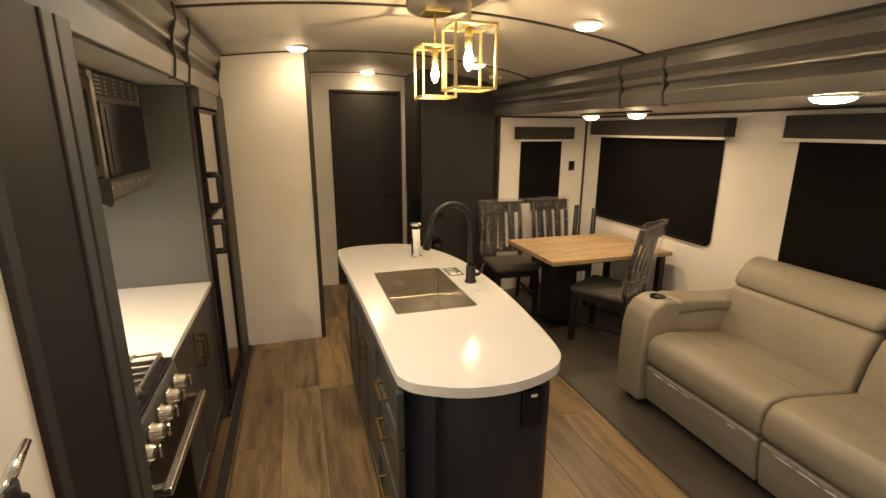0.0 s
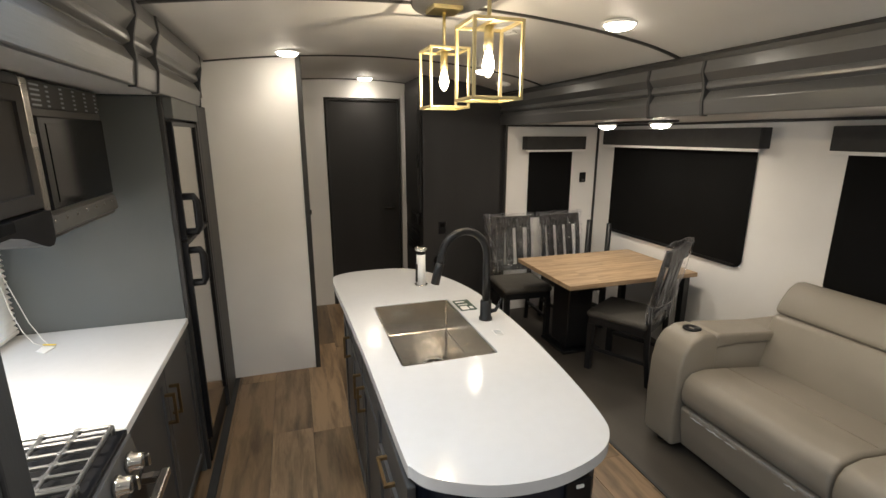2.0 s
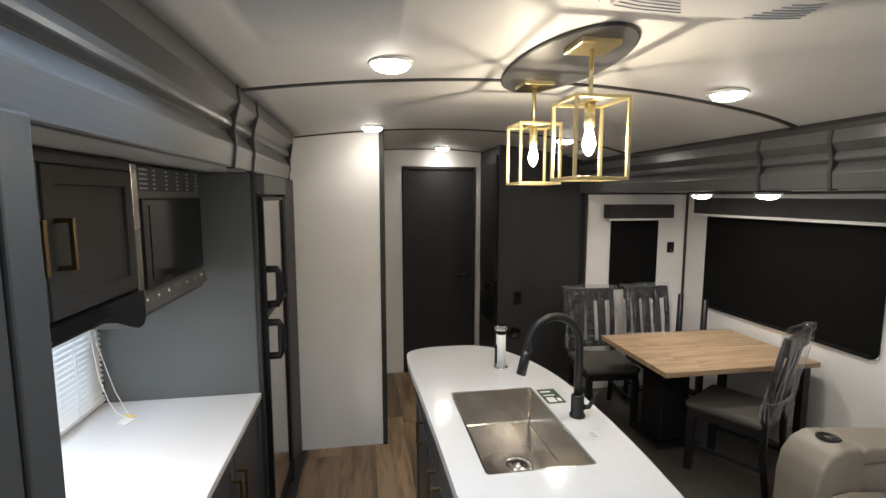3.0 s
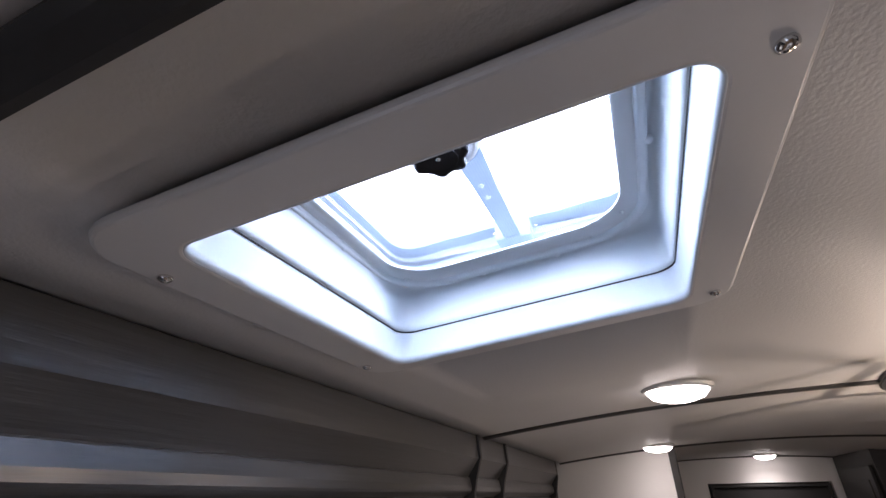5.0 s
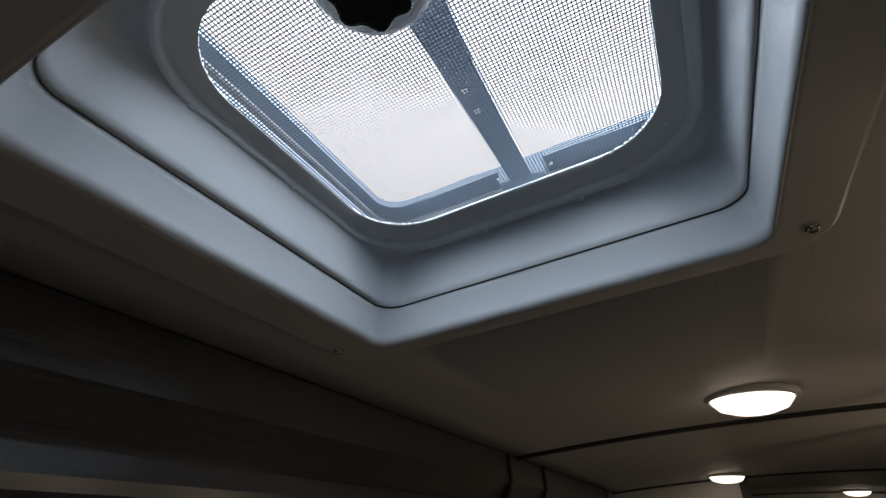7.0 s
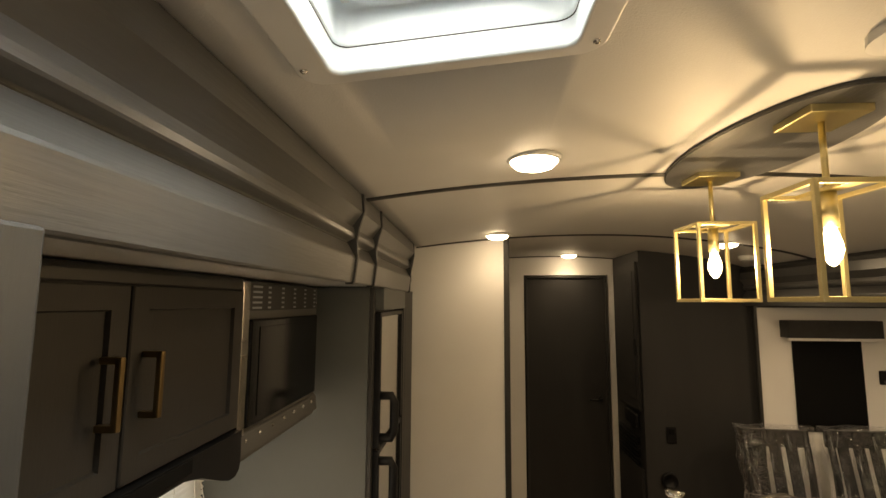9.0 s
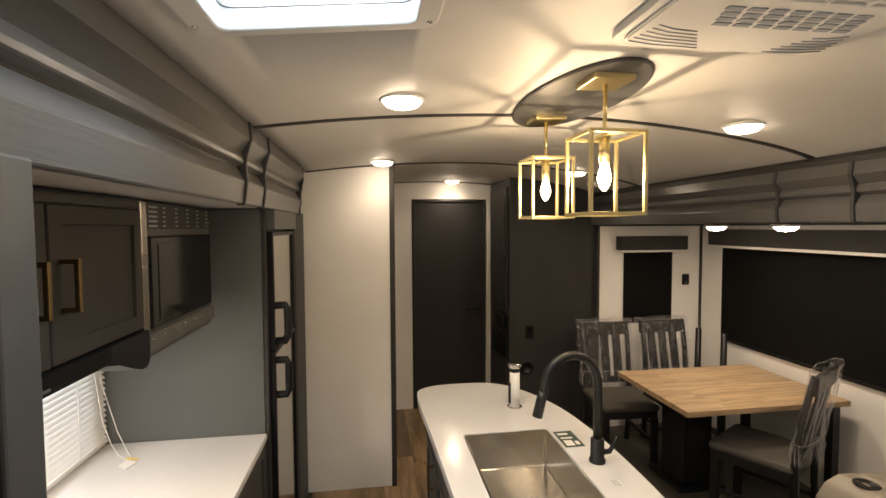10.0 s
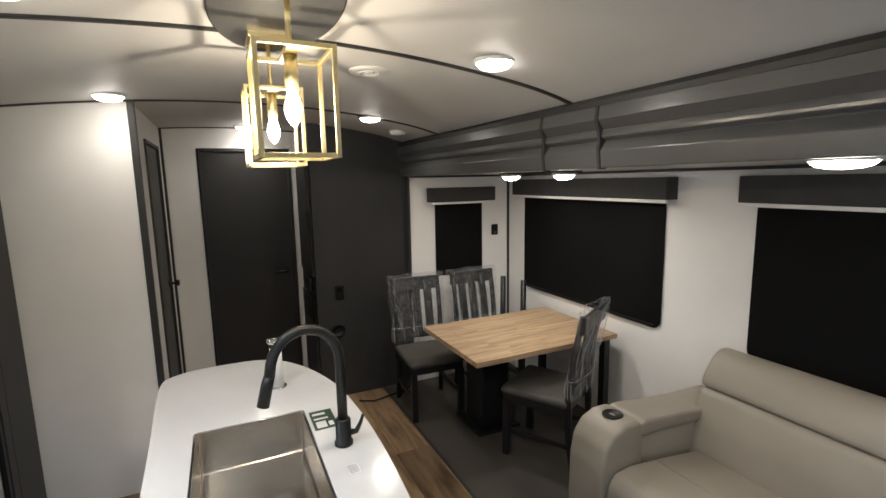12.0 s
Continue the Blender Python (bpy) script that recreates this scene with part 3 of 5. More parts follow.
part("door_knob", lathe([(0.024, 0.0), (0.024, 0.008), (0.009, 0.012), (0.009, 0.040), (0.022, 0.048), (0.025, 0.060), (0.020, 0.070), (0.0, 0.072)], 0.262, 4.825, "X", 20, cz=1.02), MATTEBLACK, door_2, "black round knob")

# ---- wardrobe beside the hall ----
ward = thing("wardrobe", (1.68, 4.8, 0), "tall charcoal wardrobe reaching the bowed ceiling", "wardrobe")
bm = prism([(1.293, 0.0), (2.095, 0.0), (2.095, 2.12), (1.9, 2.145), (1.6, 2.185), (1.293, 2.20)], "Y", 4.46, YE - 0.02)
part("body", bm, CHARCOAL, ward)
part("hall_door", box(1.275, 1.293, 4.50, 5.05, 1.02, 2.12, 0.004), CHARCOAL, ward)
part("inset_panel", box(1.270, 1.276, 4.56, 4.99, 1.10, 2.05, 0.002), DARKTRIM, ward, "dark glass inset")
part("lower_door", box(1.275, 1.293, 4.50, 5.05, 0.08, 0.62, 0.004), CHARCOAL, ward)
for k in range(7):
    part("louvre", box(1.266, 1.277, 4.54, 5.01, 0.64 + k * 0.03, 0.655 + k * 0.03, 0.003), BLACK, ward)
part("door_pull", box(1.258, 1.275, 4.53, 4.545, 1.42, 1.54, 0.003), MATTEBLACK, ward)
part("control_panel", box(1.248, 1.278, 4.52, 4.78, 0.90, 1.00, 0.012), BLACK, ward, "black rounded panel")

outl = thing("power_outlet", (1.51, 4.46, 0.83), "black power outlet on the charcoal wardrobe side", "outlet")
part("plate", box(1.436, 1.506, 4.450, 4.459, 0.82, 0.935, 0.004), BLACK, outl)
part("socket", box(1.451, 1.491, 4.446, 4.451, 0.885, 0.920, 0.002), SHADE, outl)
knb = thing("round_grille", (1.47, 4.45, 0.60), "black round heater outlet low on the wardrobe side", "vent")
part("ring", lathe([(0.058, 0.0), (0.058, -0.012), (0.045, -0.02), (0.042, -0.006), (0.0, -0.004)], 1.445, 4.458, "Y", 28, cz=0.567), BLACK, knb)


# ---- windows and shades ----
def side_window(name, y0, y1, z0, z1, val_y0, val_y1):
    w = thing(name, (SRX, (y0 + y1) / 2, z0), "dark window with a black roller shade drawn down", "window")
    w["kind"] = "structure"
    part("pane", box(SRX + 0.030, SRX + 0.036, y0, y1, z0, z1), GLASS, w)
    out = rounded(y0 - 0.012, y1 + 0.012, z0 - 0.012, z1, 0.055)
    part("shade", prism([(a, b) for a, b in out], "X", SRX - 0.012, SRX - 0.006), SHADE, w, "black roller shade")
    part("bottom_bar", box(SRX - 0.020, SRX - 0.006, y0 + 0.03, y1 - 0.03, z0 - 0.010, z0 + 0.012, 0.004), BLACK, w)
    v = thing("valance", (SRX - 0.05, (val_y0 + val_y1) / 2, 1.62), "grey fabric-covered window valance box", "valance")
    part("box_front", box(SRX - 0.095, SRX - 0.080, val_y0, val_y1, 1.622, 1.752, 0.004), VALANCE, v)
    part("box_side", box(SRX - 0.080, SRX - 0.001, val_y0, val_y0 + 0.015, 1.622, 1.752, 0.003), VALANCE, v)
    part("box_side", box(SRX - 0.080, SRX - 0.001, val_y1 - 0.015, val_y1, 1.622, 1.752, 0.003), VALANCE, v)
    part("box_top", box(SRX - 0.080, SRX - 0.001, val_y0 + 0.015, val_y1 - 0.015, 1.738, 1.752, 0.003), VALANCE, v)
    part("pale_edge", box(SRX - 0.092, SRX - 0.070, val_y0 + 0.004, val_y1 - 0.004, 1.602, 1.621, 0.002), WALL, v, "pale lower edge")
    part("roller", tube([(SRX - 0.045, val_y0 + 0.02, 1.70), (SRX - 0.045, val_y1 - 0.02, 1.70)], 0.018, 14), SHADE, v)
    return w


side_window("window_1", W1Y0, W1Y1, W1Z0, W1Z1, 2.655, 4.22)
side_window("window_2", W2Y0, W2Y1, W2Z0, W1Z1, 0.68, 2.245)

we = thing("window_3", (2.54, 4.435, 0.95), "small end window with a black roller shade drawn down", "window")
we["kind"] = "structure"
part("shade", prism(rounded(2.315, 2.775, 0.93, 1.60, 0.03), "Y", 4.420, 4.428), SHADE, we)
part("bottom_bar", box(2.33, 2.76, 4.412, 4.422, 0.935, 0.955, 0.003), BLACK, we)
ve = thing("valance", (2.55, 4.39, 1.57), "short grey fabric-covered window valance box", "valance")
part("box_front", box(2.245, 2.865, 4.335, 4.350, 1.575, 1.695, 0.004), VALANCE, ve)
part("box_side", box(2.245, 2.260, 4.350, 4.434, 1.575, 1.695, 0.003), VALANCE, ve)
part("box_side", box(2.850, 2.865, 4.350, 4.434, 1.575, 1.695, 0.003), VALANCE, ve)
part("box_top", box(2.260, 2.850, 4.350, 4.434, 1.682, 1.695, 0.003), VALANCE, ve)
part("pale_edge", box(2.25, 2.86, 4.338, 4.358, 1.556, 1.574, 0.002), WALL, ve, "pale lower edge")
ths = thing("thermostat", (2.91, 4.43, 1.25), "small black wall thermostat beside the end window", "thermostat")
part("case", box(2.878, 2.945, 4.418, 4.4345, 1.255, 1.352, 0.010), BLACK, ths)
part("button", box(2.898, 2.925, 4.414, 4.419, 1.27, 1.285, 0.003), MIDGREY, ths)

# kitchen window with blind
wk = thing("window_4", (SLX, 2.08, 0.87), "kitchen window behind a lowered white slat blind", "window")
wk["kind"] = "structure"
part("pane", box(SLX - 0.04, SLX - 0.034, 1.45, 2.72, 0.86, 1.46), GLASS, wk)
for a in ((1.45, 2.72, 0.86, 0.885), (1.45, 2.72, 1.435, 1.46), (1.45, 1.475, 0.885, 1.435), (2.695, 2.72, 0.885, 1.435)):
    part("window_frame", box(SLX - 0.045, SLX + 0.004, a[0], a[1], a[2], a[3], 0.003), WHITEPL, wk)
daylight = sky_lamp(SLX - 0.05, 2.085, 1.16, 1.20, 0.54, 4.0)
daylight.matrix_world = pose(SLX - 0.05, 2.085, 1.16, 90, 0, -90)
blind = thing("slat_blind", (SLX + 0.03, 2.08, 0.87), "white aluminium slat blind with hanging pull cords", "blind")
slat = bmesh.new()
prof = [(-0.012, -0.006), (-0.004, 0.001), (0.004, 0.003), (0.012, 0.001)]
va = [slat.verts.new((SLX + 0.03 + u, 1.46, 0.9 + v - u * 1.0)) for u, v in prof]
vb = [slat.verts.new((SLX + 0.03 + u, 2.775, 0.9 + v - u * 1.0)) for u, v in prof]
for k in range(3):
    slat.faces.new((va[k], vb[k], vb[k + 1], va[k + 1])).smooth = True
first = part("slat", slat, BLINDM, blind)
for k in range(1, 25):
    s = new("slat", first.data)
    s.parent = blind
    s.location.z = 0.0235 * k
part("head_rail", box(SLX + 0.008, SLX + 0.052, 1.455, 2.78, 1.475, 1.51, 0.003), WHITEPL, blind)
part("bottom_rail", box(SLX + 0.015, SLX + 0.045, 1.46, 2.775, 0.868, 0.884, 0.004), WHITEPL, blind)
for yy in (1.75, 2.15, 2.58):
    part("ladder_cord", tube([(SLX + 0.046, yy, 0.88), (SLX + 0.046, yy, 1.48)], 0.0014, 6), WHITEPL, blind)
part("pull_cord", tube([(SLX + 0.055, 2.66, 1.48), (SLX + 0.06, 2.665, 1.2), (SLX + 0.075, 2.68, 1.0), (SLX + 0.10, 2.685, 0.90), (SLX + 0.14, 2.66, 0.858), (SLX + 0.19, 2.62, 0.856)], 0.0018, 6), WHITEPL, blind)
part("pull_cord", tube([(SLX + 0.055, 2.69, 1.48), (SLX + 0.065, 2.70, 1.15), (SLX + 0.11, 2.72, 0.93), (SLX + 0.16, 2.69, 0.858), (SLX + 0.20, 2.635, 0.856)], 0.0018, 6), WHITEPL, blind)
tag = thing("cord_tag", (SLX + 0.21, 2.60, 0.853), "white and yellow paper tag on the blind cord", "tag")
part("paper", prism([(SLX + 0.19, 2.62), (SLX + 0.24, 2.60), (SLX + 0.225, 2.54), (SLX + 0.185, 2.57)], "Z", 0.853, 0.856), WHITEPL, tag)
part("yellow_band", prism([(SLX + 0.185, 2.635), (SLX + 0.235, 2.62), (SLX + 0.235, 2.61), (SLX + 0.185, 2.623)], "Z", 0.8565, 0.859), YELLOW, tag)


# ---- shared small fittings ----
def bar_pull(parent, x, y, z, length, vertical, out=1, proj=0.032):
    """Square-section brass pull on a front that faces along x."""
    s = 0.0055
    xo = x + out * proj
    if vertical:
        h = part("handle", box(min(xo - s, xo + s), max(xo - s, xo + s), y - s, y + s, z - length / 2, z + length / 2, 0.002), BRONZE, parent, "dark bronze bar pull")
        for q in (-1, 1):
            part("handle_post", box(min(x, xo), max(x, xo), y - s, y + s, z + q * (length / 2 - s) - s, z + q * (length / 2 - s) + s, 0.001), BRONZE, h)
    else:
        h = part("handle", box(min(xo - s, xo + s), max(xo - s, xo + s), y - length / 2, y + length / 2, z - s, z + s, 0.002), BRONZE, parent, "dark bronze bar pull")
        for q in (-1, 1):
            part("handle_post", box(min(x, xo), max(x, xo), y + q * (length / 2 - s) - s, y + q * (length / 2 - s) + s, z - s, z + s, 0.001), BRONZE, h)


def shaker(x, y0, y1, z0, z1, out, rail=0.055, t=0.018):
    """A flat door with raised frame, facing along x (out is +1 or -1)."""
    bm = box(min(x, x + out * t), max(x, x + out * t), y0, y1, z0, z1, 0.0025, segs=1)
    face = max(bm.faces, key=lambda f: f.normal.x * out * f.calc_area())
    bmesh.ops.inset_region(bm, faces=[face], thickness=rail, depth=0)
    bmesh.ops.inset_region(bm, faces=[face], thickness=0.004, depth=0)
    bmesh.ops.translate(bm, verts=list(face.verts), vec=(-out * t * 0.45, 0, 0))
    return bm


# ---- kitchen slide-out ----
CF = -0.36       # fronts of the base units
base = thing("base_cabinet", (-0.68, 2.33, 0), "charcoal kitchen base cabinet with bronze bar pulls", "cabinet")
part("body", box(SLX + 0.002, CF, 1.885, 2.785, 0.09, 0.818), SLATE, base)
part("plinth", box(SLX + 0.002, CF - 0.05, 1.885, 2.785, 0.0, 0.09), BLACK, base)
for y0, y1, hy in ((1.895, 2.335, 2.30), (2.34, 2.78, 2.375)):
    d = part("door", shaker(CF, y0, y1, 0.10, 0.81, 1), SLATE, base)
    bar_pull(d, CF + 0.018, hy, 0.66, 0.13, True)
top = solid("worktop", box(SLX + 0.003, -0.335, 1.885, 2.792, 0.822, 0.852, 0.004), QUARTZ, "white solid-surface kitchen worktop on the base cabinet", "worktop", kind="")
solid("wall_fridge_side", box(SLX, -0.345, 2.795, 2.825, 0.0, 1.870), SPLASH, "grey side panel between worktop and refrigerator", "panel")
solid("trim", box(-0.345, -0.326, 2.800, 2.829, 0.0, 1.868, 0.003), DARKTRIM, "dark edge of the refrigerator panel", "trim")

# range
rng = thing("gas_range", (-0.65, 1.6, 0), "black gas range with steel knobs and bar handle", "range")
RX, RY0, RY1 = -0.335, 1.330, 1.878
part("body", box(SLX + 0.05, RX, RY0, RY1, 0.04, 0.835), BLACK, rng)
part("cooktop", box(SLX + 0.03, RX + 0.004, RY0, RY1, 0.835, 0.850, 0.004), BLACK, rng)
part("control_panel", prism([(RX, 0.72), (RX + 0.028, 0.72), (RX + 0.010, 0.832), (RX, 0.834)], "Y", RY0, RY1, 0.002), DARKSTEEL, rng, "dark steel control panel")
part("oven_door", box(RX, RX + 0.030, RY0 + 0.005, RY1 - 0.005, 0.16, 0.712, 0.004), BLACK, rng)
part("oven_glass", box(RX + 0.030, RX + 0.033, RY0 + 0.05, RY1 - 0.05, 0.24, 0.58, 0.002), SHADE, rng)
hb = part("oven_handle", box(RX + 0.076, RX + 0.103, RY0 + 0.01, RY1 - 0.01, 0.678, 0.705, 0.005), STEEL, rng, "brushed steel bar handle")
for yy in (RY0 + 0.03, RY1 - 0.03):
    part("handle_post", box(RX + 0.028, RX + 0.080, yy - 0.012, yy + 0.012, 0.679, 0.703, 0.003), STEEL, hb)
for k in range(5):
    yy = RY0 + 0.065 + k * 0.101
    kn = part("knob", lathe([(0.030, 0.0), (0.030, 0.010), (0.024, 0.014), (0.023, 0.036), (0.019, 0.040), (0.0, 0.041)], RX + 0.020, yy, "X", 24, cz=0.788), CHROME, rng, "chrome control knob")
    part("grip", box(RX + 0.058, RX + 0.076, yy - 0.006, yy + 0.006, 0.768, 0.808, 0.004), CHROME, kn)
for ya, yb in ((RY0 + 0.02, (RY0 + RY1) / 2 - 0.006), ((RY0 + RY1) / 2 + 0.006, RY1 - 0.02)):
    xs = [SLX + 0.08 + (RX - 0.025 - SLX - 0.08) * q / 7 for q in range(8)]
    g = bmesh.new()
    for x in xs:
        box(x - 0.005, x + 0.005, ya, yb, 0.871, 0.884, 0.003, g, 1)
    for q in range(6):
        yy = ya + (yb - ya) * q / 5
        box(xs[0], xs[-1], yy - 0.005, yy + 0.005, 0.8705, 0.8835, 0.003, g, 1)
        for x in xs[1:-1]:
            lathe([(0.011, 0.0), (0.011, 0.0120)], x, yy, "Z", 8, g, 0.8710)
    for x in (xs[0], xs[3], xs[-1]):
        for yy in (ya, yb):
            tube([(x, yy, 0.850), (x, yy, 0.878)], 0.006, 8, g)
    part("grate", g, IRON, rng, "cast iron pan support")
for x, yy in ((SLX + 0.24, RY0 + 0.14), (SLX + 0.24, RY1 - 0.14), (SLX + 0.50, (RY0 + RY1) / 2)):
    part("burner", lathe([(0.045, 0.0), (0.045, 0.008), (0.030, 0.010), (0.030, 0.018), (0.0, 0.019)], x, yy, "Z", 24, cz=0.850), MATTEBLACK, rng)

# upper cabinet, hood and microwave
UX = -0.52
up = thing("wall_cabinet", (-0.76, 1.68, 1.42), "charcoal wall cabinet with two doors over the range", "cabinet")
part("body", box(SLX + 0.002, UX, 1.245, 2.068, 1.493, 1.868), CHARCOAL, up)
part("top_rail", box(UX, UX + 0.012, 1.305, 2.068, 1.838, 1.868, 0.002), DARKTRIM, up)
for y0, y1, hy in ((1.26, 1.672, 1.618), (1.678, 2.064, 1.714)):
    d = part("door", shaker(UX, y0, y1, 1.497, 1.835, 1), UPPERDOOR, up)
    bar_pull(d, UX + 0.018, hy, 1.662, 0.115, True)
hood = thing("range_hood", (-0.76, 1.66, 1.38), "black range hood under the wall cabinet", "hood")
part("body", prism([(1.31, 1.452), (1.84, 1.450), (1.90, 1.436), (1.98, 1.402), (2.018, 1.389), (2.045, 1.389), (2.061, 1.400), (2.066, 1.420), (2.066, 1.491), (1.31, 1.491)], "X", SLX + 0.01, UX + 0.030), BLACK, hood)
part("front_strip", box(UX + 0.030, UX + 0.036, 1.33, 1.857, 1.462, 1.490, 0.002), SHADE, hood, "glossy black front strip")
part("mark_bar", box(UX + 0.035, UX + 0.0375, 1.59, 1.635, 1.462, 1.468, 0.0005), MIDGREY, hood, "plain grey mark")
part("lamp_lens", box(SLX + 0.12, UX - 0.12, 1.50, 1.75, 1.443, 1.4515, 0.002), LED, hood, "glowing hood lamp")
hl = puck_lamp(-0.78, 1.66, 1.435, 9.0)
hl.data.spread = radians(165)
mw = thing("microwave_oven", (-0.76, 2.4, 1.40), "built-in black microwave oven with dark steel trim", "microwave")
MY0, MY1 = 2.072, 2.680
part("body", box(SLX + 0.01, UX - 0.03, MY0, MY1, 1.41, 1.866), BLACK, mw)
part("trim_kit", box(UX - 0.03, UX - 0.004, MY0, MY1, 1.390, 1.866, 0.004), DARKSTEEL, mw, "dark grey trim frame")
part("lower_trim", prism([(UX - 0.004, 1.400), (UX + 0.012, 1.41), (UX + 0.006, 1.462), (UX - 0.004, 1.465)], "Y", MY0, MY1 - 0.005, 0.002), DARKSTEEL, mw)
part("side_strip", box(UX - 0.004, UX + 0.012, MY0 + 0.004, MY0 + 0.042, 1.465, 1.862, 0.003), STEEL, mw, "steel edge strip")
part("door", box(UX - 0.004, UX + 0.014, MY0 + 0.052, MY1 - 0.038, 1.478, 1.760, 0.006), GLOSSBLACK, mw, "glossy black door")
part("window", box(UX + 0.014, UX + 0.016, MY0 + 0.10, MY1 - 0.10, 1.50, 1.738, 0.003), GLOSSBLACK, mw)
part("vent_grille", box(UX - 0.004, UX + 0.006, MY0 + 0.048, MY1 - 0.035, 1.782, 1.858, 0.002), DARKTRIM, mw)
for c in range(6):
    for r in range(5):
        yy = MY0 + 0.065 + c * 0.095
        part("vent_slot", box(UX + 0.005, UX + 0.0075, yy, yy + (0.055 if c == 0 else 0.017), 1.788 + r * 0.0145, 1.7935 + r * 0.0145), SLOTGREY, mw)
for k in range(7):
    yy = MY0 + 0.06 + k * (MY1 - MY0 - 0.12) / 6
    part("screw", lathe([(0.006, 0.0), (0.006, 0.002), (0.0, 0.004)], UX + 0.008, yy, "X", 10, cz=1.446), CHROME, mw)
for yy, zz in ((MY1 - 0.014, 1.50), (MY1 - 0.014, 1.80), (MY0 + 0.022, 1.435), (MY0 + 0.022, 1.83)):
    part("screw", lathe([(0.006, 0.0), (0.006, 0.002), (0.0, 0.004)], UX - 0.002, yy, "X", 10, cz=zz), CHROME, mw)

# refrigerator
fg = thing("refrigerator", (-0.65, 3.13, 0), "tall two-door refrigerator with black frame and handles", "refrigerator")
FX = -0.315
part("body", box(SLX + 0.02, FX - 0.035, 2.832, 3.415, 0.02, 1.80), BLACK, fg)
part("top_rail", box(FX - 0.03, XL - 0.012, 2.834, 3.415, 1.775, 1.866, 0.003), SPLASH, fg, "grey filler over the doors")
for nm, z0, z1 in (("freezer_door", 1.220, 1.765), ("fridge_door", 0.16, 1.210)):
    d = part(nm, box(FX - 0.034, FX, 2.860, 3.390, z0, z1, 0.006), DOORSTEEL, fg, "polished steel-faced door")
    part("door_edge", box(FX - 0.030, FX + 0.012, 2.838, 2.862, z0, z1, 0.004), BLACK, d)
    part("door_edge", box(FX - 0.030, FX + 0.012, 3.383, 3.412, z0, z1, 0.004), BLACK, d)
    part("door_edge", box(FX - 0.030, FX + 0.010, 2.867, 3.383, z1 - 0.02, z1, 0.003), BLACK, d)
    za, zb = (1.258, 1.425) if z0 > 1 else (1.005, 1.168)
    part("handle", tube([(FX + 0.006, 2.858, za), (FX + 0.056, 2.862, za), (FX + 0.068, 2.864, za + 0.025), (FX + 0.068, 2.864, zb - 0.025), (FX + 0.056, 2.862, zb), (FX + 0.006, 2.858, zb)], 0.018, 10), BLACK, d, "black D-shaped handle")
part("base_grille", box(FX - 0.03, FX - 0.005, 2.838, 3.412, 0.02, 0.15, 0.004), BLACK, fg)


# ---- island ----
def spline(ctrl, n=10):
    pts = []
    m = len(ctrl)
    for i in range(m):
        p0, p1, p2, p3 = (Vector(ctrl[(i + k - 1) % m]) for k in range(4))
        for s in range(n):
            t = s / n
            pts.append(tuple(0.5 * (2 * p1 + (p2 - p0) * t + (2 * p0 - 5 * p1 + 4 * p2 - p3) * t * t + (3 * p1 - p0 - 3 * p2 + p3) * t ** 3)))
    return pts


TOP = spline([(0.412, 1.46), (0.422, 1.385), (0.472, 1.325), (0.60, 1.265), (0.75, 1.252), (0.89, 1.288), (0.970, 1.350), (1.008, 1.45), (1.045, 1.70), (1.072, 2.03), (1.075, 2.36), (1.048, 2.66),
              (0.975, 2.90), (0.87, 3.07), (0.76, 3.135), (0.62, 3.148), (0.49, 3.138), (0.40, 3.095), (0.368, 3.02), (0.370, 2.80), (0.385, 2.5), (0.402, 2.0)], 6)
SX0, SX1, SY0, SY1 = 0.518, 0.880, 1.897, 2.512


def slab_with_hole(outer, hole, z0, z1):
    bm = bmesh.new()
    loops = []
    for pts in (outer, hole):
        vs = [bm.verts.new((x, y, z1)) for x, y in pts]
        loops.append([bm.edges.new((vs[i], vs[(i + 1) % len(vs)])) for i in range(len(vs))])
    bmesh.ops.triangle_fill(bm, edges=loops[0] + loops[1], use_beauty=True)
    ext = bmesh.ops.extrude_face_region(bm, geom=list(bm.faces))
    bmesh.ops.translate(bm, verts=[v for v in ext["geom"] if isinstance(v, bmesh.types.BMVert)], vec=(0, 0, z0 - z1))
    bmesh.ops.recalc_face_normals(bm, faces=list(bm.faces))
    return bm


itop = solid("island_worktop", slab_with_hole(TOP, rounded(SX0 - 0.004, SX1 + 0.004, SY0 - 0.004, SY1 + 0.004, 0.014), 0.875, 0.910), QUARTZ, "white boat-shaped solid-surface island worktop with sink cutout", "worktop", kind="")
round_off(itop, 0.004, 3)

isl = thing("kitchen_island", (0.72, 2.25, 0), "blue-black kitchen island with drawers and bronze pulls", "island")
cx, cy = 0.74, 2.24
BASE = [(max(0.430, cx + (x - cx) * 0.93), cy + (y - cy) * 0.965) for x, y in TOP]
sb = prism(BASE, "Z", 0.07, 0.70)
part("body", sb, NAVY, isl)
wallring = slab_with_hole(BASE, rounded(SX0 - 0.015, SX1 + 0.015, SY0 - 0.015, SY1 + 0.015, 0.03), 0.70, 0.874)
part("upper_body", wallring, NAVY, isl)
part("plinth", prism([(cx + (x - cx) * 0.90, cy + (y - cy) * 0.94) for x, y in BASE], "Z", 0.0, 0.07), BLACK, isl)
IX = 0.430
for z0, z1, pz in ((0.655, 0.86, 0.748), (0.385, 0.645, 0.592), (0.085, 0.375, 0.335)):
    d = part("drawer", shaker(IX, 1.375, 1.835, z0, z1, -1, 0.045, 0.022), SLATE, isl)
    bar_pull(d, IX - 0.022, 1.590, pz, 0.13, False, -1, 0.028)
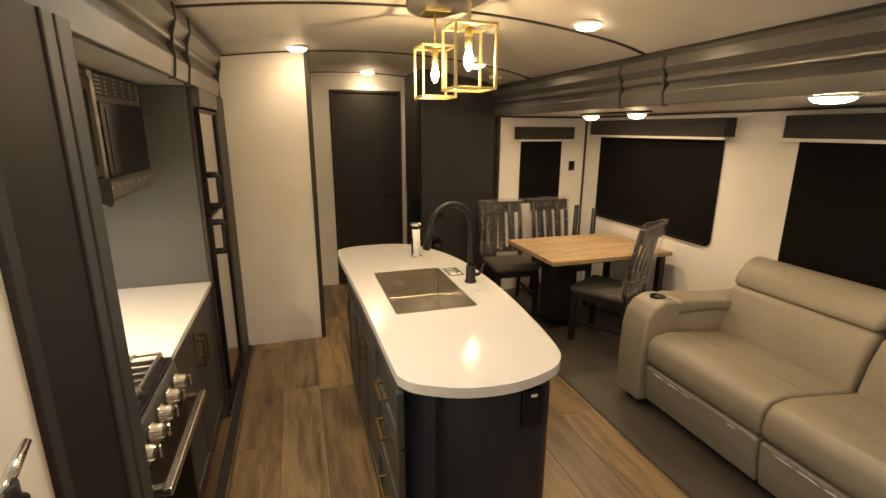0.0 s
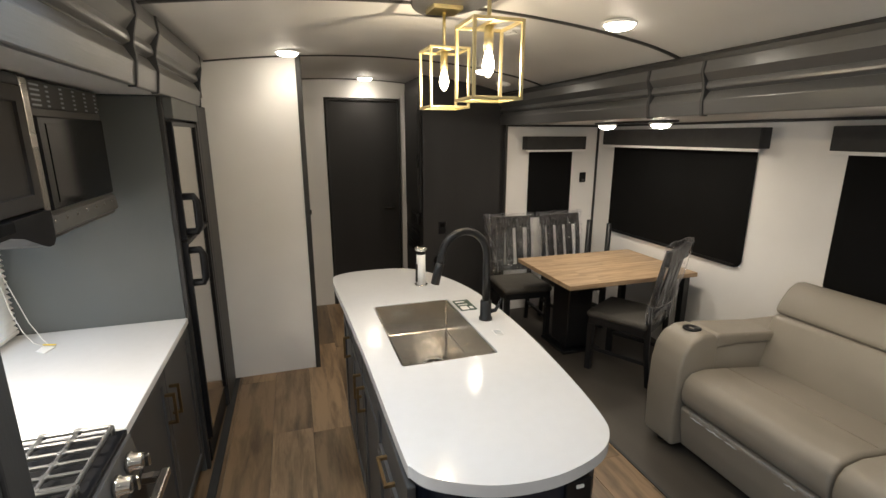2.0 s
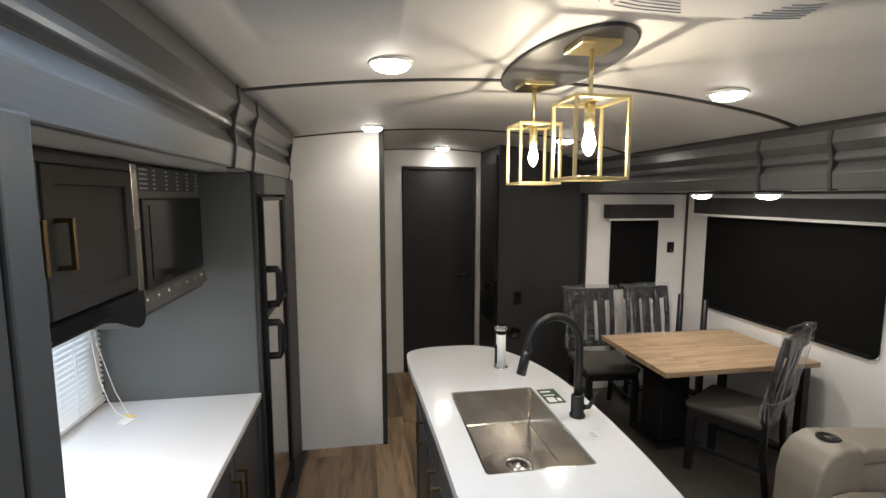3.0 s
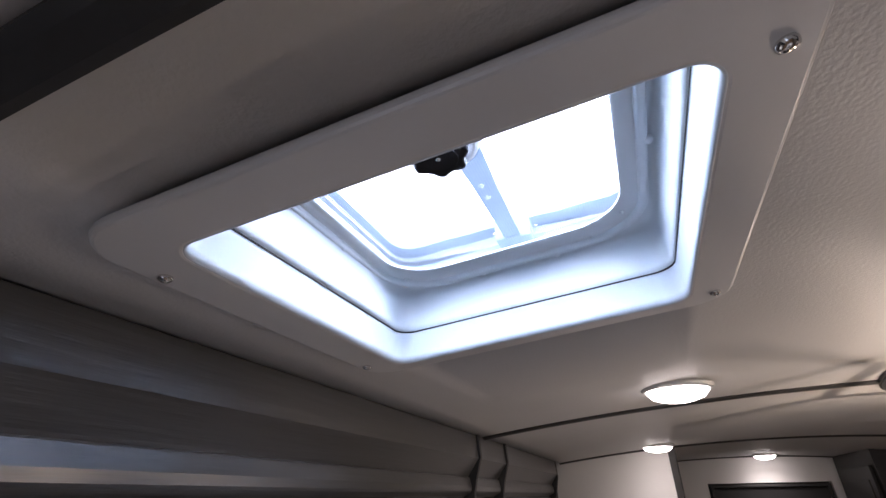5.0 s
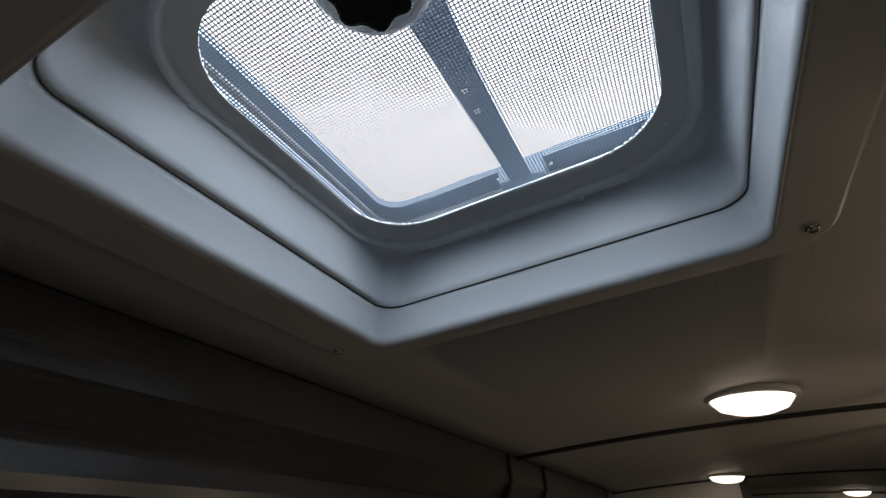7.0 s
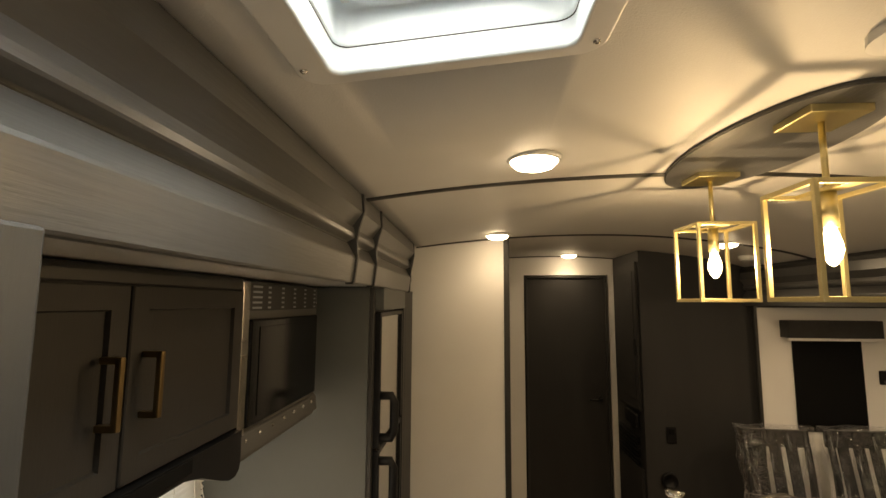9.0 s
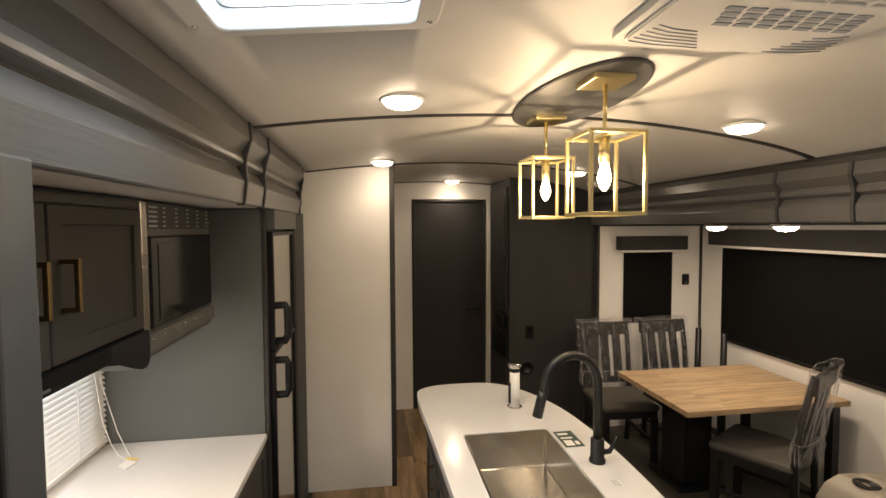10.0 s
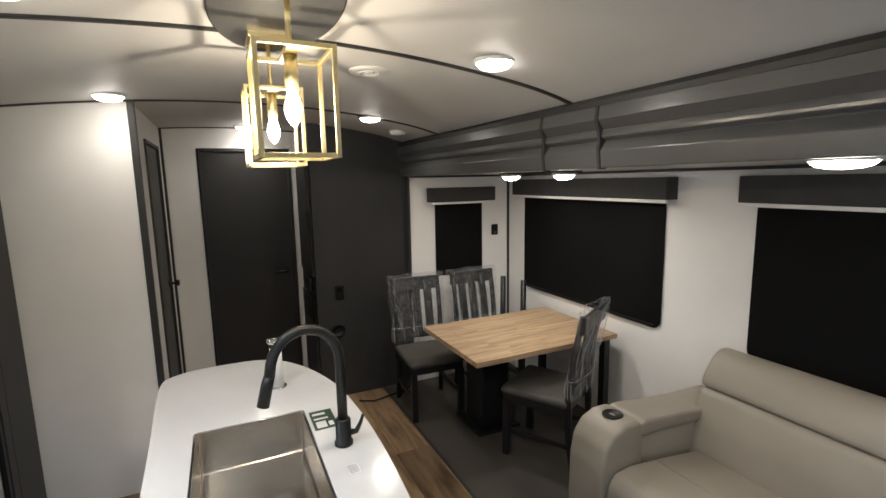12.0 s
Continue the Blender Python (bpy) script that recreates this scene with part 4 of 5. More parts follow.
for y0, y1, hy in ((1.845, 2.215, 2.165), (2.225, 2.595, 2.275), (2.605, 2.98, 2.68)):
    d = part("door", shaker(IX, y0, y1, 0.085, 0.715, -1, 0.05, 0.018), SLATE, isl)
    bar_pull(d, IX - 0.018, hy, 0.645, 0.115, True, -1, 0.028)
    part("false_front", box(IX - 0.016, IX, y0, y1, 0.725, 0.86, 0.003), SLATE, isl)
part("end_groove", box(0.520, 0.524, 1.286, 1.33, 0.08, 0.865), BLACK, isl)
io = thing("power_outlet", (0.86, 1.31, 0.70), "black power outlet on the island end", "outlet")
part("plate", box(0.800, 0.876, 1.284, 1.312, 0.715, 0.850, 0.004), BLACK, io)
part("white_switch", box(0.828, 0.850, 1.280, 1.285, 0.826, 0.836, 0.002), WHITEPL, io)

sink = thing("sink", (0.71, 2.19, 0.70), "brushed steel undermount sink with round drain", "sink")
bm = bmesh.new()
DEPTH = 0.752
rim = rounded(SX0 + 0.0015, SX1 - 0.0015, SY0 + 0.0015, SY1 - 0.0015, 0.012)
mid = rounded(SX0 + 0.006, SX1 - 0.006, SY0 + 0.006, SY1 - 0.006, 0.012)
low = rounded(SX0 + 0.012, SX1 - 0.012, SY0 + 0.012, SY1 - 0.012, 0.010)
rings = [[bm.verts.new((x, y, z)) for x, y in o] for o, z in ((rim, 0.9085), (rim, 0.906), (mid, DEPTH + 0.006), (low, DEPTH))]
for a, b in zip(rings, rings[1:]):
    for k in range(len(a)):
        bm.faces.new((a[k], a[(k + 1) % len(a)], b[(k + 1) % len(a)], b[k]))
bm.faces.new(rings[-1])
bmesh.ops.recalc_face_normals(bm, faces=list(bm.faces))
bowl = part("bowl", bm, SINKSTEEL, sink)
t2 = bowl.modifiers.new("thick", "SOLIDIFY")
t2.thickness = 0.003
dx, dy = 0.715, 2.175
part("drain_ring", lathe([(0.056, 0.0), (0.054, 0.003), (0.044, 0.002), (0.040, -0.004), (0.0, -0.006)], dx, dy, "Z", 32, cz=DEPTH + 0.003), CHROME, sink, "chrome drain ring")
part("strainer", lathe([(0.036, 0.0), (0.034, 0.004), (0.010, 0.002), (0.008, 0.010), (0.0, 0.011)], dx, dy, "Z", 24, cz=DEPTH + 0.001), CHROME, sink)
for k in range(8):
    a = 2 * math.pi * k / 8
    part("drain_hole", lathe([(0.0045, 0.0), (0.0, 0.001)], dx + 0.023 * math.cos(a), dy + 0.023 * math.sin(a), "Z", 10, cz=DEPTH + 0.0075), BLACK, sink)
part("bottom_crease", tube([(SX0 + 0.05, SY1 - 0.05, DEPTH + 0.0005), (dx, dy, DEPTH + 0.0005)], 0.0012, 6), STEEL, sink)

fa = thing("faucet", (0.965, 2.215, 0.91), "matte black pull-down kitchen faucet beside the sink", "faucet")
part("base", lathe([(0.030, 0.0), (0.030, 0.010), (0.025, 0.014), (0.025, 0.085), (0.021, 0.09)], 0.965, 2.215, "Z", 24, cz=0.910), MATTEBLACK, fa)
pts = [(0.965, 2.215, 0.99), (0.965, 2.215, 1.20)]
for k in range(1, 13):
    a = math.pi * k / 12 * 0.93
    r = 0.105
    pts.append((0.965 - r + r * math.cos(a), 2.215 - 0.012 * k / 12, 1.20 + 0.115 * math.sin(a)))
e = pts[-1]
pts.append((e[0] - 0.006, e[1], e[2] - 0.04))
part("spout", tube(pts, 0.0160, 16), MATTEBLACK, fa)
part("spray_head", tube([(e[0] - 0.006, e[1], e[2] - 0.035), (e[0] - 0.014, e[1], e[2] - 0.06), (e[0] - 0.030, e[1], 1.10)], [0.0165, 0.0180, 0.0185], 16), MATTEBLACK, fa, "tapered spray head")
part("lever", tube([(0.985, 2.205, 0.950), (1.003, 2.195, 0.955), (1.016, 2.187, 0.985), (1.024, 2.183, 1.012)], [0.011, 0.009, 0.006, 0.005], 12), MATTEBLACK, fa)

ds = thing("pop_up_outlet", (0.82, 2.775, 0.91), "white and black pop-up power tower on the worktop", "outlet")
part("collar", lathe([(0.036, 0.0), (0.036, 0.004), (0.028, 0.006), (0.0, 0.006)], 0.82, 2.775, "Z", 28, cz=0.910), CHROME, ds)
part("tower", lathe([(0.024, 0.0), (0.024, 0.169), (0.0, 0.169)], 0.82, 2.775, "Z", 28, cz=0.914), WHITEPL, ds)
part("socket_strip", box(0.790, 0.799, 2.765, 2.785, 0.93, 1.03, 0.002), BLACK, ds)
part("neck", lathe([(0.024, 0.0), (0.024, 0.018), (0.0, 0.018)], 0.82, 2.775, "Z", 28, cz=1.083), BLACK, ds)
part("cap", lathe([(0.027, 0.0), (0.033, 0.006), (0.033, 0.018), (0.030, 0.021), (0.0, 0.022)], 0.82, 2.775, "Z", 28, cz=1.101), CHROME, ds)

lb = thing("paper_label", (0.925, 2.40, 0.91), "dark green instruction card beside the sink", "label")
part("card", box(0.895, 0.975, 2.335, 2.475, 0.9105, 0.9120), GREEN, lb)
for u, v, w, h in ((0.903, 2.44, 0.045, 0.014), (0.903, 2.405, 0.05, 0.012), (0.905, 2.345, 0.035, 0.045), (0.948, 2.35, 0.016, 0.03)):
    part("print_bar", box(u, u + w, v, v + h, 0.9122, 0.9128), WHITEPL, lb)
st = thing("paper_label", (0.955, 2.06, 0.91), "small white label with red print bars on the worktop", "label")
part("card", box(0.94, 0.975, 2.04, 2.09, 0.9105, 0.9112), WHITEPL, st)
for k in range(6):
    part("print_bar", box(0.943, 0.972, 2.045 + k * 0.0075, 2.048 + k * 0.0075, 0.9113, 0.9118), SLOTGREY, st)

# ---- dining table ----
tb = thing("dining_table", (2.46, 3.42, 0), "light oak dining table on a black pedestal", "table")
top_ob = part("tabletop", box(1.925, 2.995, 3.020, 3.779, 0.684, 0.690), OAKTOP, tb)
rnd = random.Random(21)
for k in range(18):
    y0 = 3.012 + 0.775 * k / 18
    cuts = sorted([1.916, 3.0] + [rnd.uniform(2.05 + 0.33 * i, 2.28 + 0.33 * i) for i in range(rnd.choice((1, 2, 2)))])
    for xa, xb in zip(cuts, cuts[1:]):
        part("stave", box(xa + 0.0001, xb - 0.0001, y0 + 0.0001, y0 + 0.775 / 18 - 0.0001, 0.6845, 0.716, 0.0005, segs=1), OAKTOP, top_ob)
part("apron", box(2.02, 2.95, 3.13, 3.72, 0.640, 0.683, 0.003), CHAIRWOOD, tb)
part("pedestal", box(2.20, 2.42, 3.44, 3.68, 0.03, 0.640, 0.012), CHAIRWOOD, tb)
part("foot_plate", box(2.14, 2.48, 3.38, 3.74, 0.004, 0.030, 0.008), CHAIRWOOD, tb)
for yy in (3.08, 3.76):
    part("wall_leg", box(2.93, 2.98, yy - 0.025, yy + 0.025, 0.004, 0.683, 0.003), CHAIRWOOD, tb)
solid("clear_wrap", lathe([(0.20, 0.03), (0.215, 0.15), (0.19, 0.32), (0.205, 0.45), (0.18, 0.50)], 2.31, 3.56, "Z", 18), DARKFILM, "clear plastic wrap round the table pedestal", "plastic wrap", kind="")


def chair(label, wrapped=True, slats=True):
    c = thing("dining_chair", (0, 0, 0), label, "chair", "chairs round the table")
    s = bmesh.new()
    box(-0.215, 0.215, -0.20, 0.235, 0.415, 0.468, 0.024, s, 3)
    part("seat", s, SEATFAB, c, "grey fabric seat pad", True)
    part("seat_frame", box(-0.20, 0.20, -0.19, 0.22, 0.365, 0.416, 0.004), CHAIRWOOD, c)
    for x in (-0.185, 0.185):
        part("front_leg", prism([(x - 0.021, 0.18), (x + 0.021, 0.18), (x + 0.021, 0.222), (x - 0.021, 0.222)], "Z", 0.004, 0.366, 0.002), CHAIRWOOD, c)
        part("back_leg", tube([(x, -0.235, 0.004), (x, -0.205, 0.25), (x, -0.20, 0.45), (x, -0.225, 0.72), (x, -0.275, 0.985)], [0.020, 0.022, 0.024, 0.021, 0.019], 4), CHAIRWOOD, c)
        part("side_rail", box(x - 0.010, x + 0.010, -0.20, 0.19, 0.16, 0.185, 0.003), CHAIRWOOD, c)
    if slats:
        part("top_rail", prism([(-0.292, 0.88), (-0.262, 0.88), (-0.272, 0.985), (-0.300, 0.985)], "X", -0.205, 0.205, 0.003), CHAIRWOOD, c)
        part("lower_rail", prism([(-0.222, 0.50), (-0.196, 0.50), (-0.202, 0.545), (-0.228, 0.545)], "X", -0.165, 0.165, 0.003), CHAIRWOOD, c)
        for x in (-0.10, 0.0, 0.10):
            part("slat", prism([(-0.216, 0.545), (-0.203, 0.545), (-0.271, 0.88), (-0.284, 0.88)], "X", x - 0.034, x + 0.034, 0.002), CHAIRWOOD, c)
    if wrapped:
        w = bmesh.new()
        rows = []
        for j in range(25):
            z = 0.475 + 0.53 * j / 24
            back = -0.205 - 0.08 * max(0, (z - 0.5)) / 0.48
            flare = 0.216 + 0.020 * (j / 24) + 0.007 * math.sin(j * 0.55) + 0.004 * math.sin(j * 1.7 + 1)
            row = []
            for k in range(64):
                a = 2 * math.pi * k / 64
                ux, uy = math.cos(a), math.sin(a)
                fold = 0.007 * math.sin(11 * ux + 0.35 * j) + 0.005 * math.sin(23 * ux - 0.22 * j + 2 * uy) + 0.004 * math.sin(0.9 * j + 5 * ux)
                row.append(w.verts.new((flare * max(-1, min(1, 1.2 * ux)), back + (0.044 + fold) * uy, z + 0.008 * math.sin(7 * ux + 1) * (j / 24))))
            rows.append(row)
        for a, b in zip(rows, rows[1:]):
            for k in range(64):
                w.faces.new((a[k], a[(k + 1) % 64], b[(k + 1) % 64], b[k])).smooth = True
        w.faces.new(rows[-1])
        fw = part("clear_wrap", w, FILM, c, "crinkled clear plastic wrap")
        fw.visible_shadow = False
        rnd = random.Random(8)
        # Folds in the wrap, pale so that their highlights are part of the colour.
        for q in range(32):
            side = 1 if q % 2 else -1
            px, pz = rnd.uniform(-0.22, 0.22), rnd.uniform(0.50, 0.90)
            sx = rnd.uniform(-0.35, 0.35)
            pts = []
            for i in range(5):
                x, z = px + sx * i * 0.03 + rnd.uniform(-0.004, 0.004), pz + i * rnd.uniform(0.018, 0.03)
                if abs(x) > 0.232 or z > 1.0:
                    break
                pts.append((x, -0.205 - 0.08 * max(0, z - 0.5) / 0.48 + side * (0.045 + 0.004 * math.sin(9 * x)) * math.sqrt(max(0.05, 1 - (x / 0.25) ** 2)) + side * 0.003, z))
            if len(pts) > 2:
                part("film_crease_glint", tube(pts, [0.0008] + [rnd.uniform(0.0008, 0.0019) for _ in pts[2:]] + [0.0008], 5), FOLDGLINT, fw)
        for q in range(13):
            a = 2 * math.pi * q / 13 + rnd.uniform(-0.2, 0.2)
            px, py = 0.222 * math.cos(a), -0.212 + 0.052 * math.sin(a)
            part("film_crease_glint", tube([(px, py, 0.600), (px * 1.03, py + 0.006 * math.sin(a), 0.56), (px * rnd.uniform(0.97, 1.06), py + 0.012 * math.sin(a), 0.515), (px, py + 0.004 * math.sin(a), 0.483)], [0.0006, 0.0013, 0.0020, 0.0008], 5), FOLDGLINT, fw)
        hem = [(x * 0.232, -0.286 + side * 0.052 * math.sqrt(1 - x * x * 0.85), 1.0 + 0.006 * math.sin(8 * x)) for side in (1, -1) for x in ([-1 + 0.2 * i for i in range(11)] if side > 0 else [1 - 0.2 * i for i in range(11)])]
        part("film_hem", tube(hem, 0.0009, 5), FOLDGLINT, fw)
        for zz in (0.60,):
            ring = [(0.225 * math.cos(a) * 1.0, -0.222 + 0.050 * math.sin(a), zz) for a in (2 * math.pi * k / 20 for k in range(21))]
            part("tie_string", tube(ring, 0.0010, 5), WHITEPL, c)
    return c


ch = chair("black wooden dining chair with a wrapped slat back and grey seat")
ch.matrix_basis = pose(2.468, 3.066, 0, 0, 0, 30)
copy_thing(ch, pose(2.025, 3.97, 0, 0, 0, 176))
copy_thing(ch, pose(2.575, 3.975, 0, 0, 0, 181))
cf = thing("chair_frame", (2.77, 3.92, 0), "bare black chair frame standing behind the table", "chair frame")
for x, y in ((2.745, 4.03), (2.795, 3.81)):
    part("post", tube([(x, y, 0.004), (x, y, 0.5), (x + 0.004, y, 0.955)], [0.020, 0.024, 0.022], 4), CHAIRWOOD, cf)
for zz in (0.18, 0.43, 0.58):
    part("rail", tube([(2.745, 4.03, zz), (2.795, 3.81, zz)], 0.014, 4), CHAIRWOOD, cf)

# ---- sofa ----
so = thing("recliner_sofa", (2.5, 1.42, 0), "taupe leather reclining sofa with a cup holder in the arm", "sofa")


def padded(outline, y0, y1, r=0.03, segs=3):
    bm = prism(outline, "Y", y0, y1)
    bmesh.ops.bevel(bm, geom=list(bm.edges), offset=r, segments=segs, affect="EDGES", profile=0.5, clamp_overlap=True)
    for f in bm.faces:
        f.smooth = True
    return bm


ARM = [(2.050, 0.055), (2.040, 0.30), (2.045, 0.50), (2.065, 0.595), (2.110, 0.655), (2.180, 0.685), (2.262, 0.684), (2.288, 0.655), (2.288, 0.055)]
PADP = [(2.270, 0.600), (2.270, 0.668), (2.300, 0.680), (2.44, 0.665), (2.70, 0.640), (2.95, 0.632), (2.95, 0.575), (2.70, 0.580), (2.44, 0.602)]
SIDEP = [(2.284, 0.055), (2.284, 0.615), (2.44, 0.612), (2.95, 0.590), (2.95, 0.055)]
SEATP = [(2.100, 0.305), (2.070, 0.335), (2.060, 0.385), (2.072, 0.45), (2.110, 0.490), (2.20, 0.503), (2.40, 0.480), (2.72, 0.440), (2.72, 0.305)]
BACKP = [(2.62, 0.36), (2.632, 0.46), (2.668, 0.60), (2.730, 0.727), (2.86, 0.735), (2.90, 0.36)]
HEADP = [(2.728, 0.728), (2.760, 0.80), (2.815, 0.870), (2.875, 0.905), (2.945, 0.890), (2.965, 0.725)]
BODYP = [(2.62, 0.055), (2.86, 0.055), (2.965, 0.70), (2.88, 0.84), (2.80, 0.70)]
KICKP = [(2.110, 0.065), (2.088, 0.18), (2.074, 0.290), (2.085, 0.302), (2.6, 0.302), (2.6, 0.065)]
for y0, y1 in ((2.160, 2.372), (0.468, 0.680)):
    a = part("arm", padded(ARM, y0, y1, 0.034, 4), LEATHER, so)
    ym = (y0 + y1) / 2
    part("arm_pad", padded(PADP, y0 + 0.003, y1 - 0.003, 0.020, 4), LEATHER, a)
    part("arm_side", padded(SIDEP, y0 + 0.018, y1 - 0.018, 0.010, 2), LEATHER, a)
    cup = part("cup_holder", lathe([(0.047, 0.0), (0.047, 0.006), (0.040, 0.006), (0.038, 0.0035), (0.0, 0.003)], 2.205, ym, "Z", 30, cz=0.6815), BLACK, a, "black cup holder")
for y0, y1 in ((1.424, 2.157), (0.683, 1.416)):
    s = part("seat", padded(SEATP, y0, y1, 0.036, 4), LEATHER, so, "padded leather seat")
    part("seat_seam", tube([(2.35, y0 + 0.02, 0.4868), (2.36, (y0 + y1) / 2, 0.4858), (2.35, y1 - 0.02, 0.4868)], 0.0024, 6), LEATHER, s)
    part("footrest", padded(KICKP, y0 + 0.004, y1 - 0.004, 0.020, 3), LEATHER, so)
    part("backrest", padded(BACKP, y0 + 0.004, y1 + (0.07 if y0 > 1 else -0.004), 0.034, 4), LEATHER, so)
    part("headrest", padded(HEADP, y0 + 0.004, y1 + (0.075 if y0 > 1 else -0.004), 0.034, 4), LEATHER, so)
    part("back_shell", padded(BODYP, y0 + 0.002, y1 - 0.002, 0.012, 2), LEATHER, so)
    bm = bmesh.new()
    rnd = random.Random(int(y0 * 10))
    prev = None
    for k in range(70):
        yy = y0 + 0.03 + (y1 - y0 - 0.10) * k / 69
        q = [bm.verts.new((2.070 + rnd.uniform(-0.004, 0.004) + u, yy, zz + rnd.uniform(-0.004, 0.004))) for u, zz in ((0.004, 0.310), (-0.003, 0.305), (-0.003, 0.300), (0.002, 0.295))]
        if prev:
            for i in range(3):
                bm.faces.new((prev[i], prev[i + 1], q[i + 1], q[i]))
        prev = q
    part("film_strip", bm, STRIP, so, "crinkled clear film on the footrest edge")
    # White tubes stand in for the bright glints along the film edge.
    for ya, yb in ((y1 - 0.07, y1 - 0.16), (y1 - 0.17, y1 - 0.27), (y1 - 0.28, y1 - 0.35), (y0 + 0.16, y0 + 0.11)):
        ridge = [(2.071 + rnd.uniform(-0.002, 0.002), ya + (yb - ya) * k / 6, 0.281 + rnd.uniform(-0.003, 0.003)) for k in range(7)]
        part("film_ridge_glint", tube(ridge, [0.0008, 0.0024, 0.0036, 0.0030, 0.0034, 0.0020, 0.0008], 6), RIDGEGLINT, so)
for x in (2.13, 2.86):
    for yy in (2.30, 0.54):
        part("foot", lathe([(0.030, 0.0), (0.034, 0.05), (0.034, 0.062)], x, yy, "Z", 16, cz=0.004), BLACK, so, "black foot")

# ---- ceiling fittings ----


def puck(x, y, z, r=0.065, group="ceiling lights", watts=LED_WATTS):
    p = thing("ceiling_light", (x, y, z), "round white LED ceiling light, switched on", "ceiling light", group)
    part("trim_ring", lathe([(r + 0.010, 0.002), (r + 0.010, -0.004), (r + 0.002, -0.010), (r - 0.002, -0.004), (r - 0.002, 0.002)], x, y, "Z", 36, cz=z), WHITEPL, p)
    part("lens", lathe([(r - 0.001, -0.004), (r * 0.97, -0.012), (r * 0.82, -0.023), (r * 0.5, -0.030), (0.0, -0.033)], x, y, "Z", 36, cz=z), LED_SLIDE if z < 1.9 else LED, p, "glowing lens")
    puck_lamp(x, y, z - 0.040, *((2.3, 160) if z < 1.9 else (watts, 140)))


# The last two, at y 0.35, are added lights that stay out of view.
for x, y, dim in ((0.25, 2.165, 1.0), (0.213, 3.595, 0.28), (0.885, 4.965, 0.6), (1.568, 2.25, 1.0), (1.578, 3.78, 1.0), (0.25, 0.35, 0.6), (1.56, 0.35, 0.5)):
    puck(x, y, arch(x) - 0.001, watts=LED_WATTS * dim)
puck(2.20, 1.48, 1.80, 0.078, "slide-out lights")
duo = thing("light_bar", (2.53, 3.30, 1.80), "dark oval ceiling bar with two LED lights, switched on", "ceiling light")
part("plate", prism([(2.528 + 0.075 * math.cos(a), 3.30 + 0.43 * math.sin(a)) for a in (2 * math.pi * k / 40 for k in range(40))], "Z", 1.786, 1.799, 0.003), DARKTRIM, duo)
for yy in (3.02, 3.58):
    part("trim_ring", lathe([(0.074, 0.004), (0.074, -0.006), (0.064, -0.012), (0.060, 0.0)], 2.528, yy, "Z", 32, cz=1.785), WHITEPL, duo)
    part("lens", lathe([(0.063, -0.006), (0.058, -0.020), (0.040, -0.034), (0.0, -0.040)], 2.528, yy, "Z", 32, cz=1.785), LED_SLIDE, duo, "glowing lens")
    puck_lamp(2.528, yy, 1.738, 2.7, 160)

# pendants on a dark oval plate
PX, PY = 0.834, 2.175


def bowed(outline, depth):
    """A thin plate whose two faces follow the bow of the ceiling."""
    bm = prism(outline, "Z", 0.0, 1.0)
    bmesh.ops.triangulate(bm, faces=[f for f in bm.faces if len(f.verts) > 4])
    for v in bm.verts:
        v.co.z = arch(v.co.x) + (0.002 if v.co.z > 0.5 else -depth)
    return bm


plate = thing("ceiling_plate", (PX, PY, 2.21), "dark grey oval wooden ceiling plate above the island", "plate")
part("plate", bowed([(PX + 0.165 * math.cos(a), PY + 0.405 * math.sin(a)) for a in (2 * math.pi * k / 56 for k in range(56))], 0.010), FASCIA, plate)
part("rim", bowed([(PX + 0.170 * math.cos(a), PY + 0.409 * math.sin(a)) for a in (2 * math.pi * k / 56 for k in range(56))],
                  0.0075), DARKTRIM, plate, "thin dark rim")


def pendant():
    """Open brass cube lantern below its canopy; the base is the canopy's centre on the plate."""
    p = thing("pendant_light", (0, 0, 0), "open-frame brass cube pendant with a clear lit bulb", "pendant light", "pendants over the island")
    part("canopy", box(-0.062, 0.062, -0.062, 0.062, -0.015, 0.012, 0.003), GOLD, p)
    part("stem", tube([(0, 0, -0.015), (0, 0, -0.165)], 0.0065, 12), GOLD, p)
    w, s, z0, z1 = 0.081, 0.0052, -0.397, -0.157
    for sx in (-1, 1):
        for sy in (-1, 1):
            part("post", box(sx * w - s, sx * w + s, sy * w - s, sy * w + s, z0, z1, 0.001), GOLD, p)
    for zz in (z0 + s, z1 - s):
        for q in (-1, 1):
            part("rail", box(-w + s, w - s, q * w - s, q * w + s, zz - s, zz + s, 0.001), GOLD, p)
            part("rail", box(q * w - s, q * w + s, -w + s, w - s, zz - s, zz + s, 0.001), GOLD, p)
    part("cross_bar", box(-0.016, 0.016, -w + s, w - s, z1 - 0.010, z1 - 0.001, 0.001), GOLD, p)
    part("socket", lathe([(0.0155, 0.0), (0.0155, -0.075), (0.0, -0.075)], 0, 0, "Z", 20, cz=z1 - 0.010), GOLD, p)
    b = part("bulb", lathe([(0.010, 0.0), (0.012, -0.010), (0.0185, -0.034), (0.0200, -0.048), (0.015, -0.066), (0.007, -0.079), (0.0, -0.083)], 0, 0, "Z", 24, cz=z1 - 0.084), BULB, p, "glowing clear bulb")
    b.visible_shadow = False
    return p


pd = pendant()
pd.matrix_basis = pose(0.828, 1.920, 2.210)
copy_thing(pd, pose(0.836, 2.417, 2.210))
for xx, yy in ((0.828, 1.920), (0.836, 2.417)):
    bulb_lamp(xx, yy, 2.210 - 0.157 - 0.125)

# round air vent and smoke alarm
rv = thing("ceiling_vent", (1.25, 2.69, arch(1.25)), "round white slotted ceiling air vent", "vent")
z = arch(1.25)
